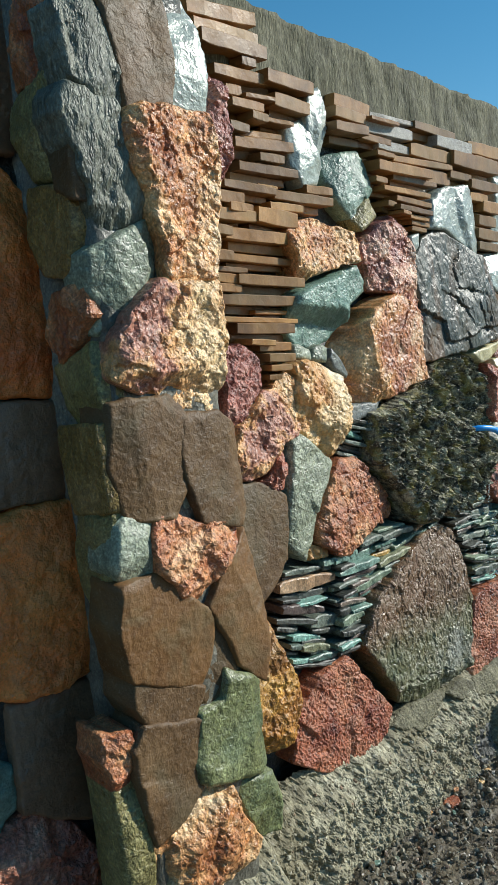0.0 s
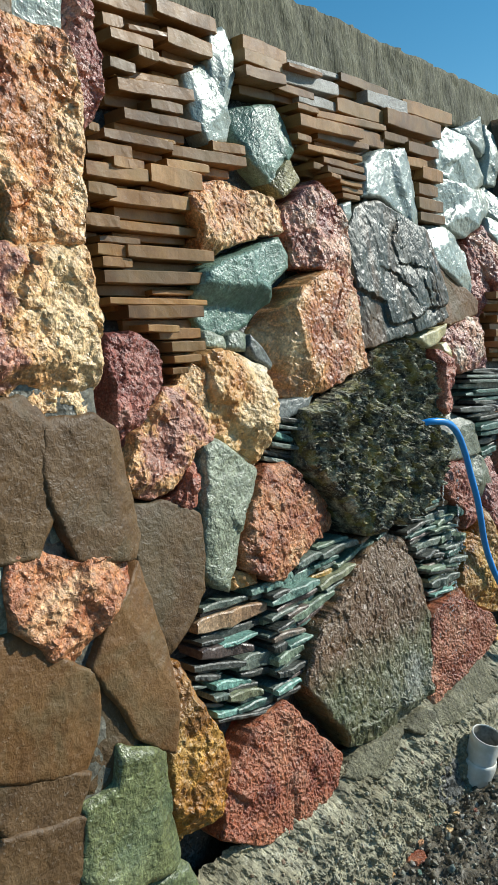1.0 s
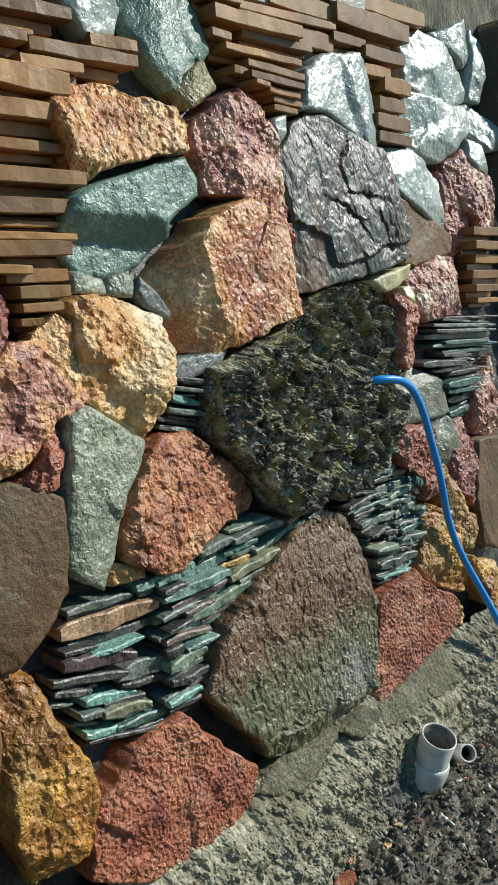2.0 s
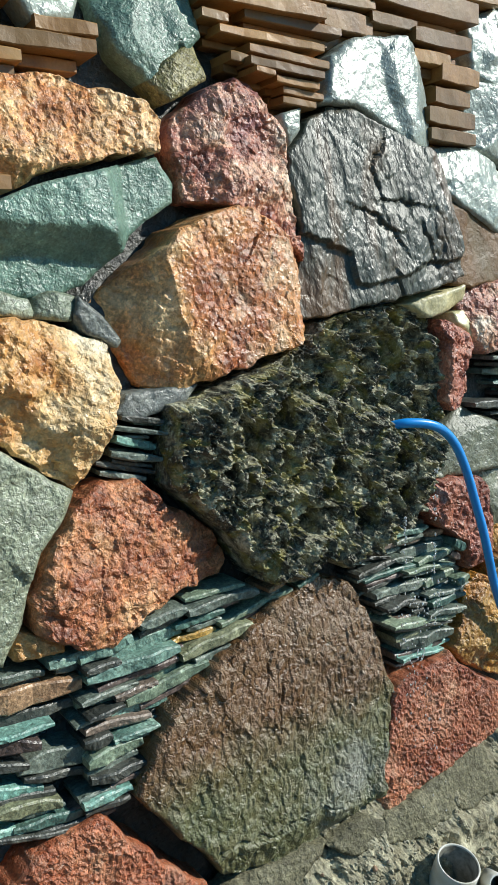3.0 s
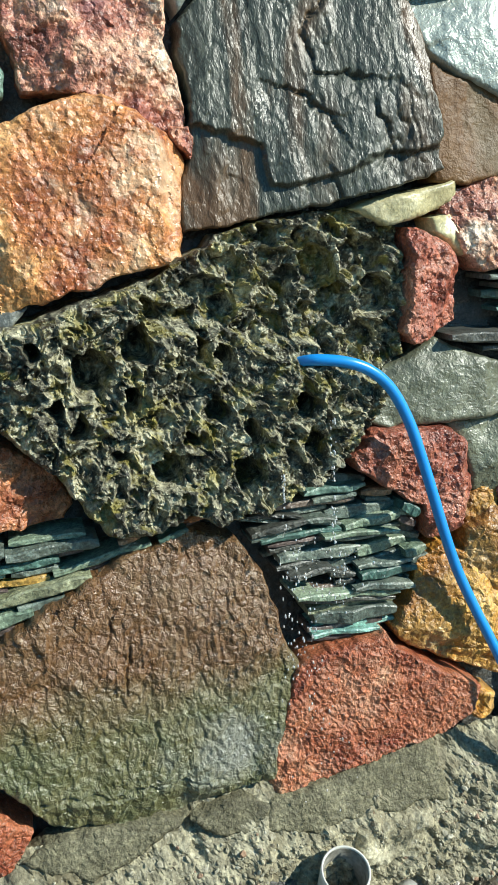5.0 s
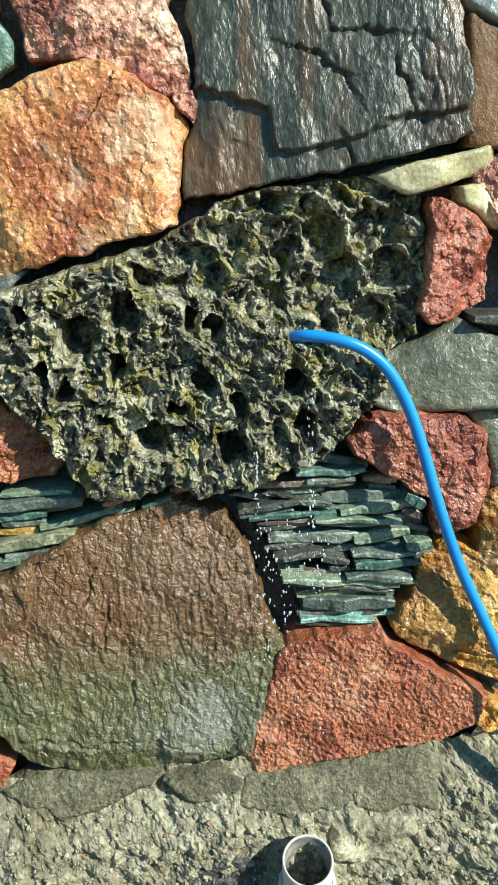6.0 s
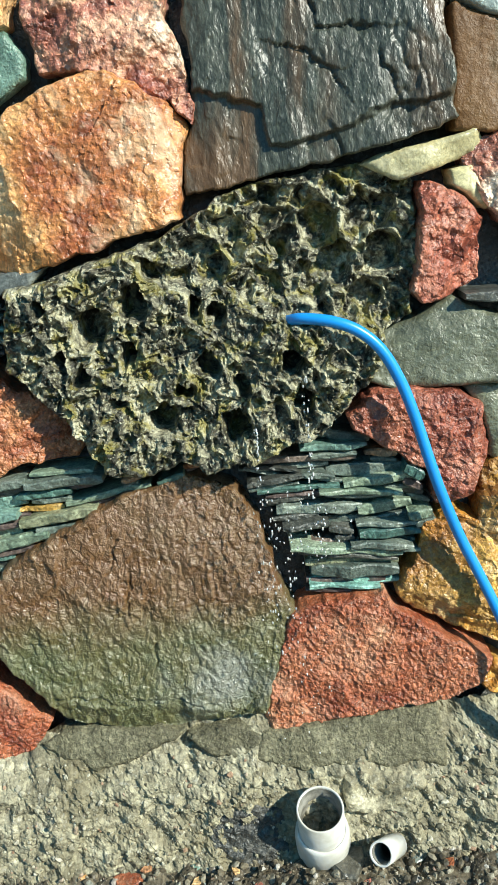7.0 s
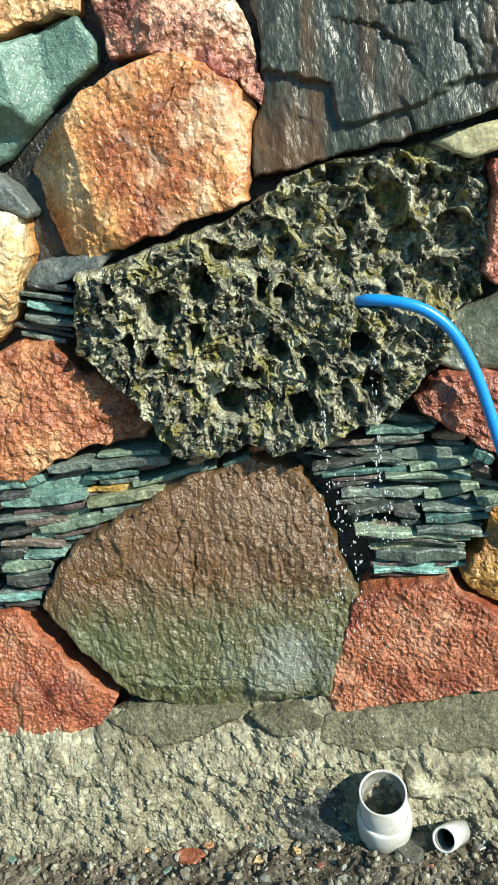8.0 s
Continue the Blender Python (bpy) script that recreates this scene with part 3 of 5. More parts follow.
def stone(plane, kind, off, outline, faces=None, parent=None, depth=0.075, swell=0.0065):
    """One stone of a wall: an outline on the wall's face, a broken front with rounded rims, and sides that run back into the mortar."""
    step, rim, drop, facets, slope, begin, deepest, crack, waves = RELIEF[kind]
    rnd = random.Random(round(outline[0][0] * 7919 + outline[0][1] * 104729, 3))
    edge = rounded(outline, step * 1.3, swell + 0.002 * (plane is P) + (0.002 if RELIEF[kind] is SMOOTH and swell > 0.005 else 0), 0.55 if RELIEF[kind] in (SMOOTH, FACET) else 1.0)
    poly = np.array([(q.x, q.y) for q in edge])
    lo, hi = poly.min(0), poly.max(0)
    gx, gz = np.meshgrid(np.arange(lo[0], hi[0], step), np.arange(lo[1], hi[1], step * 0.87))
    gx[1::2] += step / 2
    rs = np.random.RandomState(rnd.randrange(10 ** 6))
    pts = np.stack([gx.ravel(), gz.ravel()], 1) + rs.uniform(-0.25, 0.25, (gx.size, 2)) * step
    a, b = poly, np.roll(poly, -1, 0)
    inside = np.zeros(len(pts), bool)
    near = np.full(len(pts), 9.0)
    for (x0, z0), (x1, z1) in zip(a, b):
        if z0 != z1:
            inside ^= ((z0 > pts[:, 1]) != (z1 > pts[:, 1])) & (pts[:, 0] < (x1 - x0) * (pts[:, 1] - z0) / (z1 - z0) + x0)
        s = np.array((x1 - x0, z1 - z0))
        t = np.clip(((pts - (x0, z0)) @ s) / max(s @ s, 1e-9), 0, 1)
        near = np.minimum(near, np.hypot(*(pts - (x0, z0) - t[:, None] * s).T))
    keep = inside & (near > step * 0.55)
    pts, near = pts[keep], near[keep]
    n = len(edge)
    flat_points = [q for q in edge] + [Vector(q) for q in pts]
    vs, _, fs, origs, _, _ = geometry.delaunay_2d_cdt(flat_points, [(i, (i + 1) % n) for i in range(n)], [], 1, 1e-6)
    dist = {}
    for i, o in enumerate(origs):
        dist[i] = 0.0 if any(k < n for k in o) or not o else near[o[0] - n]
    size = float(max(hi - lo))
    cu, cv = (lo + hi) / 2
    half = (hi - lo) / 2
    planes = []
    for k in range(facets):
        ang = 2 * math.pi * (k + rnd.uniform(-0.35, 0.35)) / facets + 0.4
        du, dv = math.cos(ang), math.sin(ang)
        start = rnd.uniform(*begin) * math.hypot(du * half[0], dv * half[1])
        planes.append((du, dv, start, slope * rnd.uniform(0.4, 1.3)))
    if faces:
        planes = [(math.cos(radians(a)), math.sin(radians(a)), s * math.hypot(math.cos(radians(a)) * half[0], math.sin(radians(a)) * half[1]), k) for a, s, k in faces]
        deepest = {"bigorange": 0.085, "teal": 0.045}.get(kind, 0.028)
    tilt_u, tilt_v = rnd.uniform(-0.05, 0.05), rnd.uniform(-0.03, 0.05)
    seed = rnd.random() * 50
    if kind == "slab":
        tilt_u, tilt_v = 0.10, -0.06
    verts = []
    for i, q in enumerate(vs):
        u, v = q.x, q.y
        h = tilt_u * (u - cu) + tilt_v * (v - cv)
        w = noise.noise_vector((u * 16, v * 16, seed)) * 0.009 + noise.noise_vector((u * 55, v * 55, seed)) * 0.004
        h -= min(deepest, max(0.0, max((du * (u + w.x - cu) + dv * (v + w.y - cv) - c) * s for du, dv, c, s in planes)))
        t = 1 - min(dist[i] / rim, 1.0)
        h += 0.010 - drop * (1 - math.sqrt(max(0.0, 1 - t * t)))
        fade = 0.6 + 0.4 * (1 - t)
        for fu, fv, amp, ridged in waves:
            h += amp * fade * wave(ridged, u * fu + seed, v * fv, seed)
        if crack:
            w = fbm(u * 9 + seed, v * 3.2, seed + 21, 4)
            h -= crack * math.exp(-(w / 0.03) ** 2) * min(1.0, max(0.0, 3 * fbm(u * 4, v * 4, seed + 33, 2)))
        if kind == "slab":
            h -= 0.011 * min(1.0, max(0.0, (sheet_edge(u) + 0.012 * fbm(u * 22, v * 22, 4.4, 3) - v) / 0.006))
        if kind in CRACKS:
            h -= cracked(kind, u, v)
        if kind == "lava":
            h += sponge(u, v) * (1 - 0.5 * t)
        if plane is X:
            verts.append((SIDE_X - h * 0.8, u, v))
        else:
            verts.append((u, plane[0] + plane[1] * v + off - h, v))
    polys = [tuple(f) for f in fs]
    # sides: the outline again, behind
    loop = {}
    for i, o in enumerate(origs):
        for k in o:
            if k < n:
                loop[k] = i
    order = [loop[k] for k in range(n) if k in loop]
    back = len(verts)
    for i in order:
        x, y, z = verts[i]
        verts.append((SIDE_X + depth * 0.6, y, z) if plane is X else (x, plane[0] + plane[1] * z + off + depth, z))
    m = len(order)
    for k in range(m):
        k2 = (k + 1) % m
        polys.append((order[k], order[k2], back + k2, back + k))
    c = Vector(verts[0]).lerp(Vector(verts[n // 2]), 0.5)
    me_name = "lava_rock" if kind == "lava" else "stone"
    ob = mesh_part(me_name, verts, polys, MAT[kind], parent or BED[plane], LABEL.get(kind, ""), RELIEF[kind] is not ROUGH and kind not in GRAINY, c)
    bm = bmesh.new()
    bm.from_mesh(ob.data)
    bmesh.ops.recalc_face_normals(bm, faces=bm.faces)
    bm.to_mesh(ob.data)
    bm.free()
    return ob


def strip_mesh(length, thick, depth, rnd, ragged, cells):
    """A bar lying along x, its front at y = 0, broken unevenly along its edges, its ends thinning out."""
    verts, faces = [], []
    lean0, lean1 = rnd.uniform(0.1, 0.45), rnd.uniform(0.1, 0.45)
    seed = rnd.random() * 90
    for i in range(cells + 1):
        t = i / cells
        x = (t - 0.5) * length + (rnd.uniform(-1, 1) * 0.25 * length / cells if 0 < i < cells else 0)
        a = 1 - ragged * max(0.0, 1 - t / lean0) * 0.5
        c = 1 - ragged * max(0.0, 1 - (1 - t) / lean1) * 0.5
        wob = ragged * 0.14 * thick
        top = thick / 2 * (a if rnd.random() < 0.7 else 1) * c + wob * noise.noise((x * 30, seed, 1.0))
        low = -thick / 2 * a * c + wob * noise.noise((x * 30, seed, 5.0))
        f = noise.noise((x * 22, seed, 9.0)) * 0.009 * (0.15 + ragged)
        chip = min(0.0012 + 0.0018 * ragged, (top - low) * 0.25)
        verts += [(x, f + chip, top), (x, f, top - chip), (x, f + rnd.uniform(-1, 1) * 0.002 * ragged, low + chip), (x, f + chip, low), (x, depth, low), (x, depth, top)]
    for i in range(cells):
        for k in range(6):
            a, b = i * 6 + k, i * 6 + (k + 1) % 6
            faces.append((a, b, b + 6, a + 6))
    faces += [tuple(range(5, -1, -1)), tuple(range(cells * 6, cells * 6 + 6))]
    return verts, faces


def bar(name, kind, u, v, length, thick, off, angle, ragged, depth, cells):
    rnd = random.Random(round(u * 7919 + v * 104729, 3))
    verts, faces = strip_mesh(length, thick, depth, rnd, ragged, cells)
    ob = mesh_part(name, verts, faces, MAT[kind], WALL, smooth=False)
    ob.matrix_basis = pose(u, M[0] + M[1] * v + off, v, 0, -angle, rnd.uniform(-2.0, 2.0))
    bm = bmesh.new()
    bm.from_mesh(ob.data)
    bmesh.ops.recalc_face_normals(bm, faces=bm.faces)
    bm.to_mesh(ob.data)
    bm.free()
    return ob


def tile(u, v, length, thick, off, angle):
    rnd = random.Random(round(u * 331 + v * 977, 3))
    # grey on these upper strips paints their wet sheen; a few others turn grey at random
    kind = "greysheen" if (-0.02 < u < 0.40 and 1.58 < v < 1.73 and rnd.random() < 0.6) or rnd.random() < 0.03 else "terracotta"
    bar("tile", "terracotta", u + rnd.uniform(-0.02, 0.02), v - thick * 0.9, length * 0.9, thick * 0.8, 0.022 + rnd.uniform(-0.01, 0.012), angle * 0.6, 0.12, 0.06, 4)
    return bar("tile", kind, u, v, length, thick, off + rnd.uniform(-0.014, 0.008), angle * 0.6 + rnd.uniform(-0.8, 0.8), 0.26, 0.09, 9)


def slate(kind, u, v, length, thick, off, angle):
    rnd = random.Random(round(u * 331 + v * 977, 3))
    if u > 0.55:
        kind = ("dk", "dt", "dk", "dg")[int(rnd.random() * 4)]
        bar("slate", kind, u + rnd.uniform(-0.03, 0.03), v - thick * 0.7, length * rnd.uniform(0.6, 0.9), thick * 0.5, off + rnd.uniform(-0.01, 0.012), angle + rnd.uniform(-5, 5), 0.8, 0.07, 8)
        thick *= 0.8
    if u < 0.55:
        bar("slate", rnd.choice(("dg", "dk", "dg", "um")), u + rnd.uniform(-0.025, 0.025), v - thick * 0.8, length * rnd.uniform(0.7, 1.0), thick * rnd.uniform(0.45, 0.65), off + rnd.uniform(0.004, 0.016), angle + rnd.uniform(-4, 4), 0.7, 0.06, 7)
    return bar("slate", kind, u, v, length * rnd.uniform(0.92, 1.08), thick * rnd.uniform(0.62, 0.95), off + rnd.uniform(-0.008, 0.004), angle + rnd.uniform(-1.5, 1.5), 0.85, 0.08, 11)


# ---- the setting ----
def ground_height(x, y):
    near = math.exp(-max(0.0, -0.6 - y) * 2) if y < -0.6 else 1.0
    mound = 0.016 * math.exp(-((x - 0.19) / 0.09) ** 2 - ((y + 0.10) / 0.05) ** 2)
    return GROUND + mound + 0.012 * fbm(x * 5, y * 5, 1.7) + near * (0.012 * fbm(x * 28, y * 28, 4.2) + 0.010 * fbm(x * 70, y * 70, 9.1))


far = [-2500, -600, -150, -40, -12, -5]
gx = far + steps(-2.2, 1.6, 0.011) + [-q for q in far[::-1]]
gy = far + [-2.6, -1.9, -1.5, -1.2, -1.0, -0.85] + steps(-0.75, 0.06, 0.011) + [0.4, 1.2, 5, 40, 600, 2500]
ground = sheet("ground", gx, gy, lambda x, y: (x, y, ground_height(x, y) if abs(x) < 4 and -3 < y < 0.2 else GROUND - 0.01), MAT["gravel"])
tagged(ground, "damp grey-brown gravel and rubble ground", "ground", kind="structure")

# mortar body of the wall, with thickness, leaning back
def bed_point(a, b, lift):
    return (a, M[1] * b + lift + 0.012 * fbm(a * 18, b * 18, 2.2), b)


def solid(name, x0, x1, z0, z1, face, back, step, material, label):
    """A wall body: an uneven front and a plain back, top and ends."""
    xs, zs = steps(x0, x1, step), steps(z0, z1, step)
    n, m = len(xs), len(zs)
    verts = [face(a, b) for b in zs for a in xs]
    faces = [(j * n + i, j * n + i + 1, (j + 1) * n + i + 1, (j + 1) * n + i) for j in range(m - 1) for i in range(n - 1)]
    base = len(verts)
    ring = [i for i in range(n)] + [j * n + n - 1 for j in range(1, m)] + [(m - 1) * n + i for i in range(n - 2, -1, -1)] + [j * n for j in range(m - 2, 0, -1)]
    for i in ring:
        verts.append((verts[i][0], back, verts[i][2]))
    k = len(ring)
    faces += [(ring[(i + 1) % k], ring[i], base + i, base + (i + 1) % k) for i in range(k)]
    faces.append(tuple(base + i for i in range(k)))
    return tagged(mesh_part(name, verts, faces, material), label, "wall", kind="structure")


WALL = solid("wall_main", -2.3, 1.6, -0.12, 1.80, lambda a, b: bed_point(a, b, 0.056), 0.75, 0.02, MAT["mortar"], "leaning stone-clad retaining wall in dark mortar")
PILLAR = solid("pillar_west", -1.105, -0.875, -0.12, 1.95, lambda a, b: (a, P[0] + P[1] * b + 0.006 + 0.009 * fbm(a * 18, b * 18, 5.5), b), 0.6, 0.02, MAT["joint"], "stone-clad pier standing proud of the wall")
BED = {M: WALL, P: PILLAR, X: PILLAR}
COPING = solid("coping", -0.80, 1.6, 1.735, 1.90, lambda a, b: (a, 0.300 + 0.10 * (b - 1.73) + 0.008 * fbm(a * 6, b * 5, 8.8) + 0.008 * grains(a * 16, b * 12, 3.3) + 0.005 * grains(a * 45, b * 40, 1.3),
               b + (0.005 * fbm(a * 4, 0.5, 1.1) + 0.004 * fbm(a * 22, 0.5, 6.1) if b > 1.85 else 0)), 0.76, 0.012, MAT["coping"], "weathered grey-olive cement coping of the wall")
EAST = solid("pillar_east", 1.13, 1.6, -0.12, 1.80, lambda a, b: (a, -0.02 + 0.12 * b + 0.010 * fbm(a * 12, b * 12, 5.5), b), 0.6, 0.03, MAT["umber"], "dark stone pier at the wall's end")


# cement footing at the wall's foot
def footing_point(a, t):
    z = 0.185 - 0.265 * t
    y = 0.045 - 0.055 * min(1.0, t * 3.2) - 0.055 * t
    d = 0.016 * fbm(a * 9, z * 9, 3.9) + 0.009 * fbm(a * 30, z * 30, 6.4) + 0.006 * fbm(a * 80, z * 80, 2.4) + 0.007 * grains(a * 34, z * 40, 4.1)
    reach = min(1.0, max(0.0, (-0.79 - a) / 0.05))
    return (a, y - d - 0.085 * reach, z)


footing = sheet("footing", steps(-1.22, 1.12, 0.0038), steps(0, 1, 0.014), footing_point, MAT["rubble"], smooth=False)
tagged(footing, "rough crumbling concrete footing under the stones", "footing", kind="structure")

# a plain wall closes the yard behind the camera
back = solid("wall_south", -9.0, 7.0, -0.12, 2.3, lambda a, b: (a, -9.0, b), -9.2, 0.8, MAT["coping"], "plain grey plastered yard wall")

# ---- pipes, hose, water ----
PVC = plain("white_pvc", (0.74, 0.74, 0.70), 0.32, tint=(0.56, 0.54, 0.46), scale=18)
INSIDE = plain("dirty_shaded_pipe_inside", (0.30, 0.29, 0.25), 0.6, tint=(0.10, 0.095, 0.075), scale=45)
BLUE = plain("blue_hose_plastic", (0.018, 0.28, 0.76), 0.32, specular=0.6, tint=(0.02, 0.30, 0.80), scale=8)
DROP = bpy.data.materials.new("water")
DROP.use_nodes = True
w = DROP.node_tree.nodes["Principled BSDF"].inputs
# only half clear: the white base colour stands for sun highlights on the drops
w["Base Color"].default_value, w["Roughness"].default_value, w["IOR"].default_value, w["Transmission Weight"].default_value = (0.95, 0.97, 0.97, 1), 0.04, 1.33, 0.55


def turned(name, profile, material, parent, m, sides=40, label=""):
    """A ring-shaped body: (radius, height) pairs turned about an axis, closed to a loop."""
    verts, faces, k = [], [], len(profile)
    for s in range(sides):
        a = 2 * math.pi * s / sides
        verts += [m @ Vector((r * math.cos(a), r * math.sin(a), h)) for r, h in profile]
    for s in range(sides):
        s2 = (s + 1) % sides
        for i in range(k):
            j = (i + 1) % k
            faces.append((s * k + i, s2 * k + i, s2 * k + j, s * k + j))
    ob = mesh_part(name, verts, faces, material, parent, label)
    return ob


def pvc_pipe(name, foot, rim, radius, label, collar, sink, fill=0.04):
    ob = tagged(new(name), label, "pipe")
    foot, rim = Vector(foot), Vector(rim)
    ob.location = foot
    axis = rim - foot
    m = axis.to_track_quat("Z", "Y").to_matrix().to_4x4()
    h = axis.length
    turned("tube", [(radius, -sink), (radius, h - 0.001), (radius - 0.0012, h), (radius - 0.0028, h), (radius - 0.0036, h - 0.001), (radius - 0.0036, -sink)], PVC, ob, m)
    if collar:
        c = radius * 1.20
        turned("collar", [(radius + 0.0004, -sink), (c, -sink), (c, collar * 0.7), (c - 0.002, collar * 0.9), (radius + 0.003, collar), (radius + 0.0004, collar)], PVC, ob, m)
    # added dark ring: its colour holds dirt and the shade of the deep bore
    dirt_shade_lining = [(radius - 0.0034, 0.002 - sink), (radius - 0.0034, h - 0.003), (radius - 0.0046, h - 0.004), (radius - 0.0046, 0.002 - sink)]
    turned("dirt_shade_lining", dirt_shade_lining, INSIDE, ob, m, 32, "inside of the pipe, darkened for dirt and for shade")
    turned("silt", [(0.001, -sink), (radius - 0.0048, -sink), (radius - 0.0048, fill - sink), (0.001, fill + 0.002 - sink)], INSIDE, ob, m, 24)
    return ob


pvc_pipe("drain_pipe", (0.176, -0.042, -0.035), (0.174, -0.086, 0.089), 0.0395, "open white plastic drain pipe in a collar, set in gravel", 0.064, 0.07)
pvc_pipe("small_pipe", (0.290, -0.072, -0.020), (0.267, -0.108, 0.006), 0.0205, "short open white plastic pipe end lying in gravel", 0.0, 0.02, 0.006)

hose_line = glide([(0.192, 0.092, 0.864), (0.213, 0.072, 0.869), (0.256, 0.058, 0.863), (0.294, 0.054, 0.846), (0.327, 0.052, 0.814), (0.354, 0.048, 0.762), (0.374, 0.043, 0.702),
                   (0.390, 0.035, 0.642), (0.407, 0.033, 0.585), (0.436, 0.035, 0.505), (0.466, 0.030, 0.435), (0.492, 0.015, 0.372), (0.525, -0.02, 0.28), (0.575, -0.07, 0.15), (0.65, -0.14, 0.03),
                   (0.78, -0.24, GROUND + 0.016), (1.0, -0.32, GROUND + 0.016), (1.5, -0.5, GROUND + 0.016), (2.6, -0.8, GROUND + 0.016)], 8)
hose = tube("garden_hose", hose_line, 0.0088, BLUE, sides=20)
tagged(hose, "bright blue plastic garden hose hooked into the lava rock", "hose")


# ---- gravel and chips on the ground ----
def scatter_material(name, stops, rough):
    m, nt, bsdf = nodes_of(name)
    g = nt.nodes.new("ShaderNodeNewGeometry")
    tc = nt.nodes.new("ShaderNodeTexCoord")
    col = ramp(nt, g.outputs["Random Per Island"], stops)
    col = mixed(nt, col, ramp(nt, noise_of(nt, tc.outputs["Object"], 260, 3), [(0.35, 0.5), (0.65, 1.2)]), 0.7, "MULTIPLY")
    nt.links.new(col, bsdf.inputs["Base Color"])
    bsdf.inputs["Roughness"].default_value = rough
    return m


GRIT = scatter_material("mixed_grit", [(0.0, (0.05, 0.042, 0.029)), (0.3, (0.125, 0.105, 0.07)), (0.58, (0.235, 0.205, 0.14)), (0.80, (0.39, 0.355, 0.265)),
                                       (0.90, (0.17, 0.21, 0.19)), (0.955, (0.30, 0.17, 0.10)), (0.985, (0.48, 0.46, 0.40))], 0.42)

SAND = scatter_material("sandy_grit", [(0.0, (0.15, 0.13, 0.085)), (0.4, (0.27, 0.245, 0.165)), (0.75, (0.40, 0.37, 0.26)), (0.93, (0.52, 0.49, 0.38)), (0.98, (0.34, 0.22, 0.14))], 0.6)


def lump(c, s, rnd):
    """The corners and faces of one small broken stone: a ball of twelve corners pulled out of shape."""
    turn = Euler([rnd.uniform(0, 6.3) for _ in range(3)]).to_matrix()
    k = Vector((rnd.uniform(0.8, 1.5), rnd.uniform(0.7, 1.1), rnd.uniform(0.45, 0.85))) * s
    v = []
    for p in BALL:
        q = p * rnd.uniform(0.72, 1.12)
        v.append(c + turn @ Vector((q.x * k.x, q.y * k.y, q.z * k.z)))
    return v, BALL_FACES


ball_mesh = bmesh.new()
bmesh.ops.create_icosphere(ball_mesh, subdivisions=1, radius=1.0)
BALL = [v.co.copy() for v in ball_mesh.verts]
BALL_FACES = [tuple(v.index for v in f.verts) for f in ball_mesh.faces]
ball_mesh.free()


def pebbles(name, count, place, least, most, label, material=GRIT):
    rnd = random.Random(77)
    verts, faces = [], []
    for _ in range(count):
        s = least * (most / least) ** (rnd.random() ** 2.6)
        v, f = lump(place(rnd, s), s, rnd)
        faces += [tuple(k + len(verts) for k in q) for q in f]
        verts += v
    return tagged(mesh_part(name, verts, faces, material, smooth=False), label, "gravel", kind="stuff")


def on_ground(rnd, s):
    x, y = rnd.uniform(-1.3, 1.05), -0.035 - 0.75 * rnd.random() ** 1.5
    while math.hypot(x - 0.175, y + 0.05) < 0.052:
        x, y = rnd.uniform(-1.3, 1.05), -0.035 - 0.75 * rnd.random() ** 1.5
    return Vector((x, y, ground_height(x, y) + s * 0.15))


def on_footing(rnd, s):
    p = Vector(footing_point(rnd.uniform(-1.2, 1.08), 1 - 0.85 * rnd.random() ** 1.3))
    while math.hypot(p.x - 0.175, p.y + 0.06) < 0.055:
        p = Vector(footing_point(rnd.uniform(-1.2, 1.08), 1 - 0.85 * rnd.random() ** 1.3))
    return p + Vector((0, s * 0.15, 0))


pebbles("gravel", 26000, on_ground, 0.0014, 0.0105, "loose grey and brown gravel with coloured stone chips")
pebbles("rubble_grit", 9000, on_footing, 0.0014, 0.0075, "small stones and grit stuck in the concrete footing", SAND)


def chip(x, y, size, kind, label, thick=0.35, turn=0.0, tip=0.0, name="stone_chip"):
    """A flat broken piece of stone lying on the gravel."""
    rnd = random.Random(round(x * 9173 + y * 431, 3))
    bm = bmesh.new()
    n = 6
    ring = [(math.cos(2 * math.pi * (k + rnd.uniform(-0.3, 0.3)) / n) * size * rnd.uniform(0.75, 1.1), math.sin(2 * math.pi * (k + rnd.uniform(-0.3, 0.3)) / n) * size * rnd.uniform(0.5, 0.75)) for k in range(n)]
    t = size * thick
    low = [bm.verts.new((a, b, 0)) for a, b in ring]
    mid = [bm.verts.new((a * 1.02, b * 1.02, t * 0.6)) for a, b in ring]
    top = [bm.verts.new((a * 0.86, b * 0.86, t * rnd.uniform(0.85, 1.1))) for a, b in ring]
    for r0, r1 in ((low, mid), (mid, top)):
        for k in range(n):
            bm.faces.new((r0[k], r0[(k + 1) % n], r1[(k + 1) % n], r1[k]))
    bm.faces.new(top)
    bm.faces.new(low[::-1])
    ob = part(name, bm, MAT[kind], None, label, smooth=False)
    ob.matrix_basis = pose(x, y, ground_height(x, y) - 0.001, tip, 0, turn)
    return tagged(ob, label, "stone chip", "chips on the gravel")


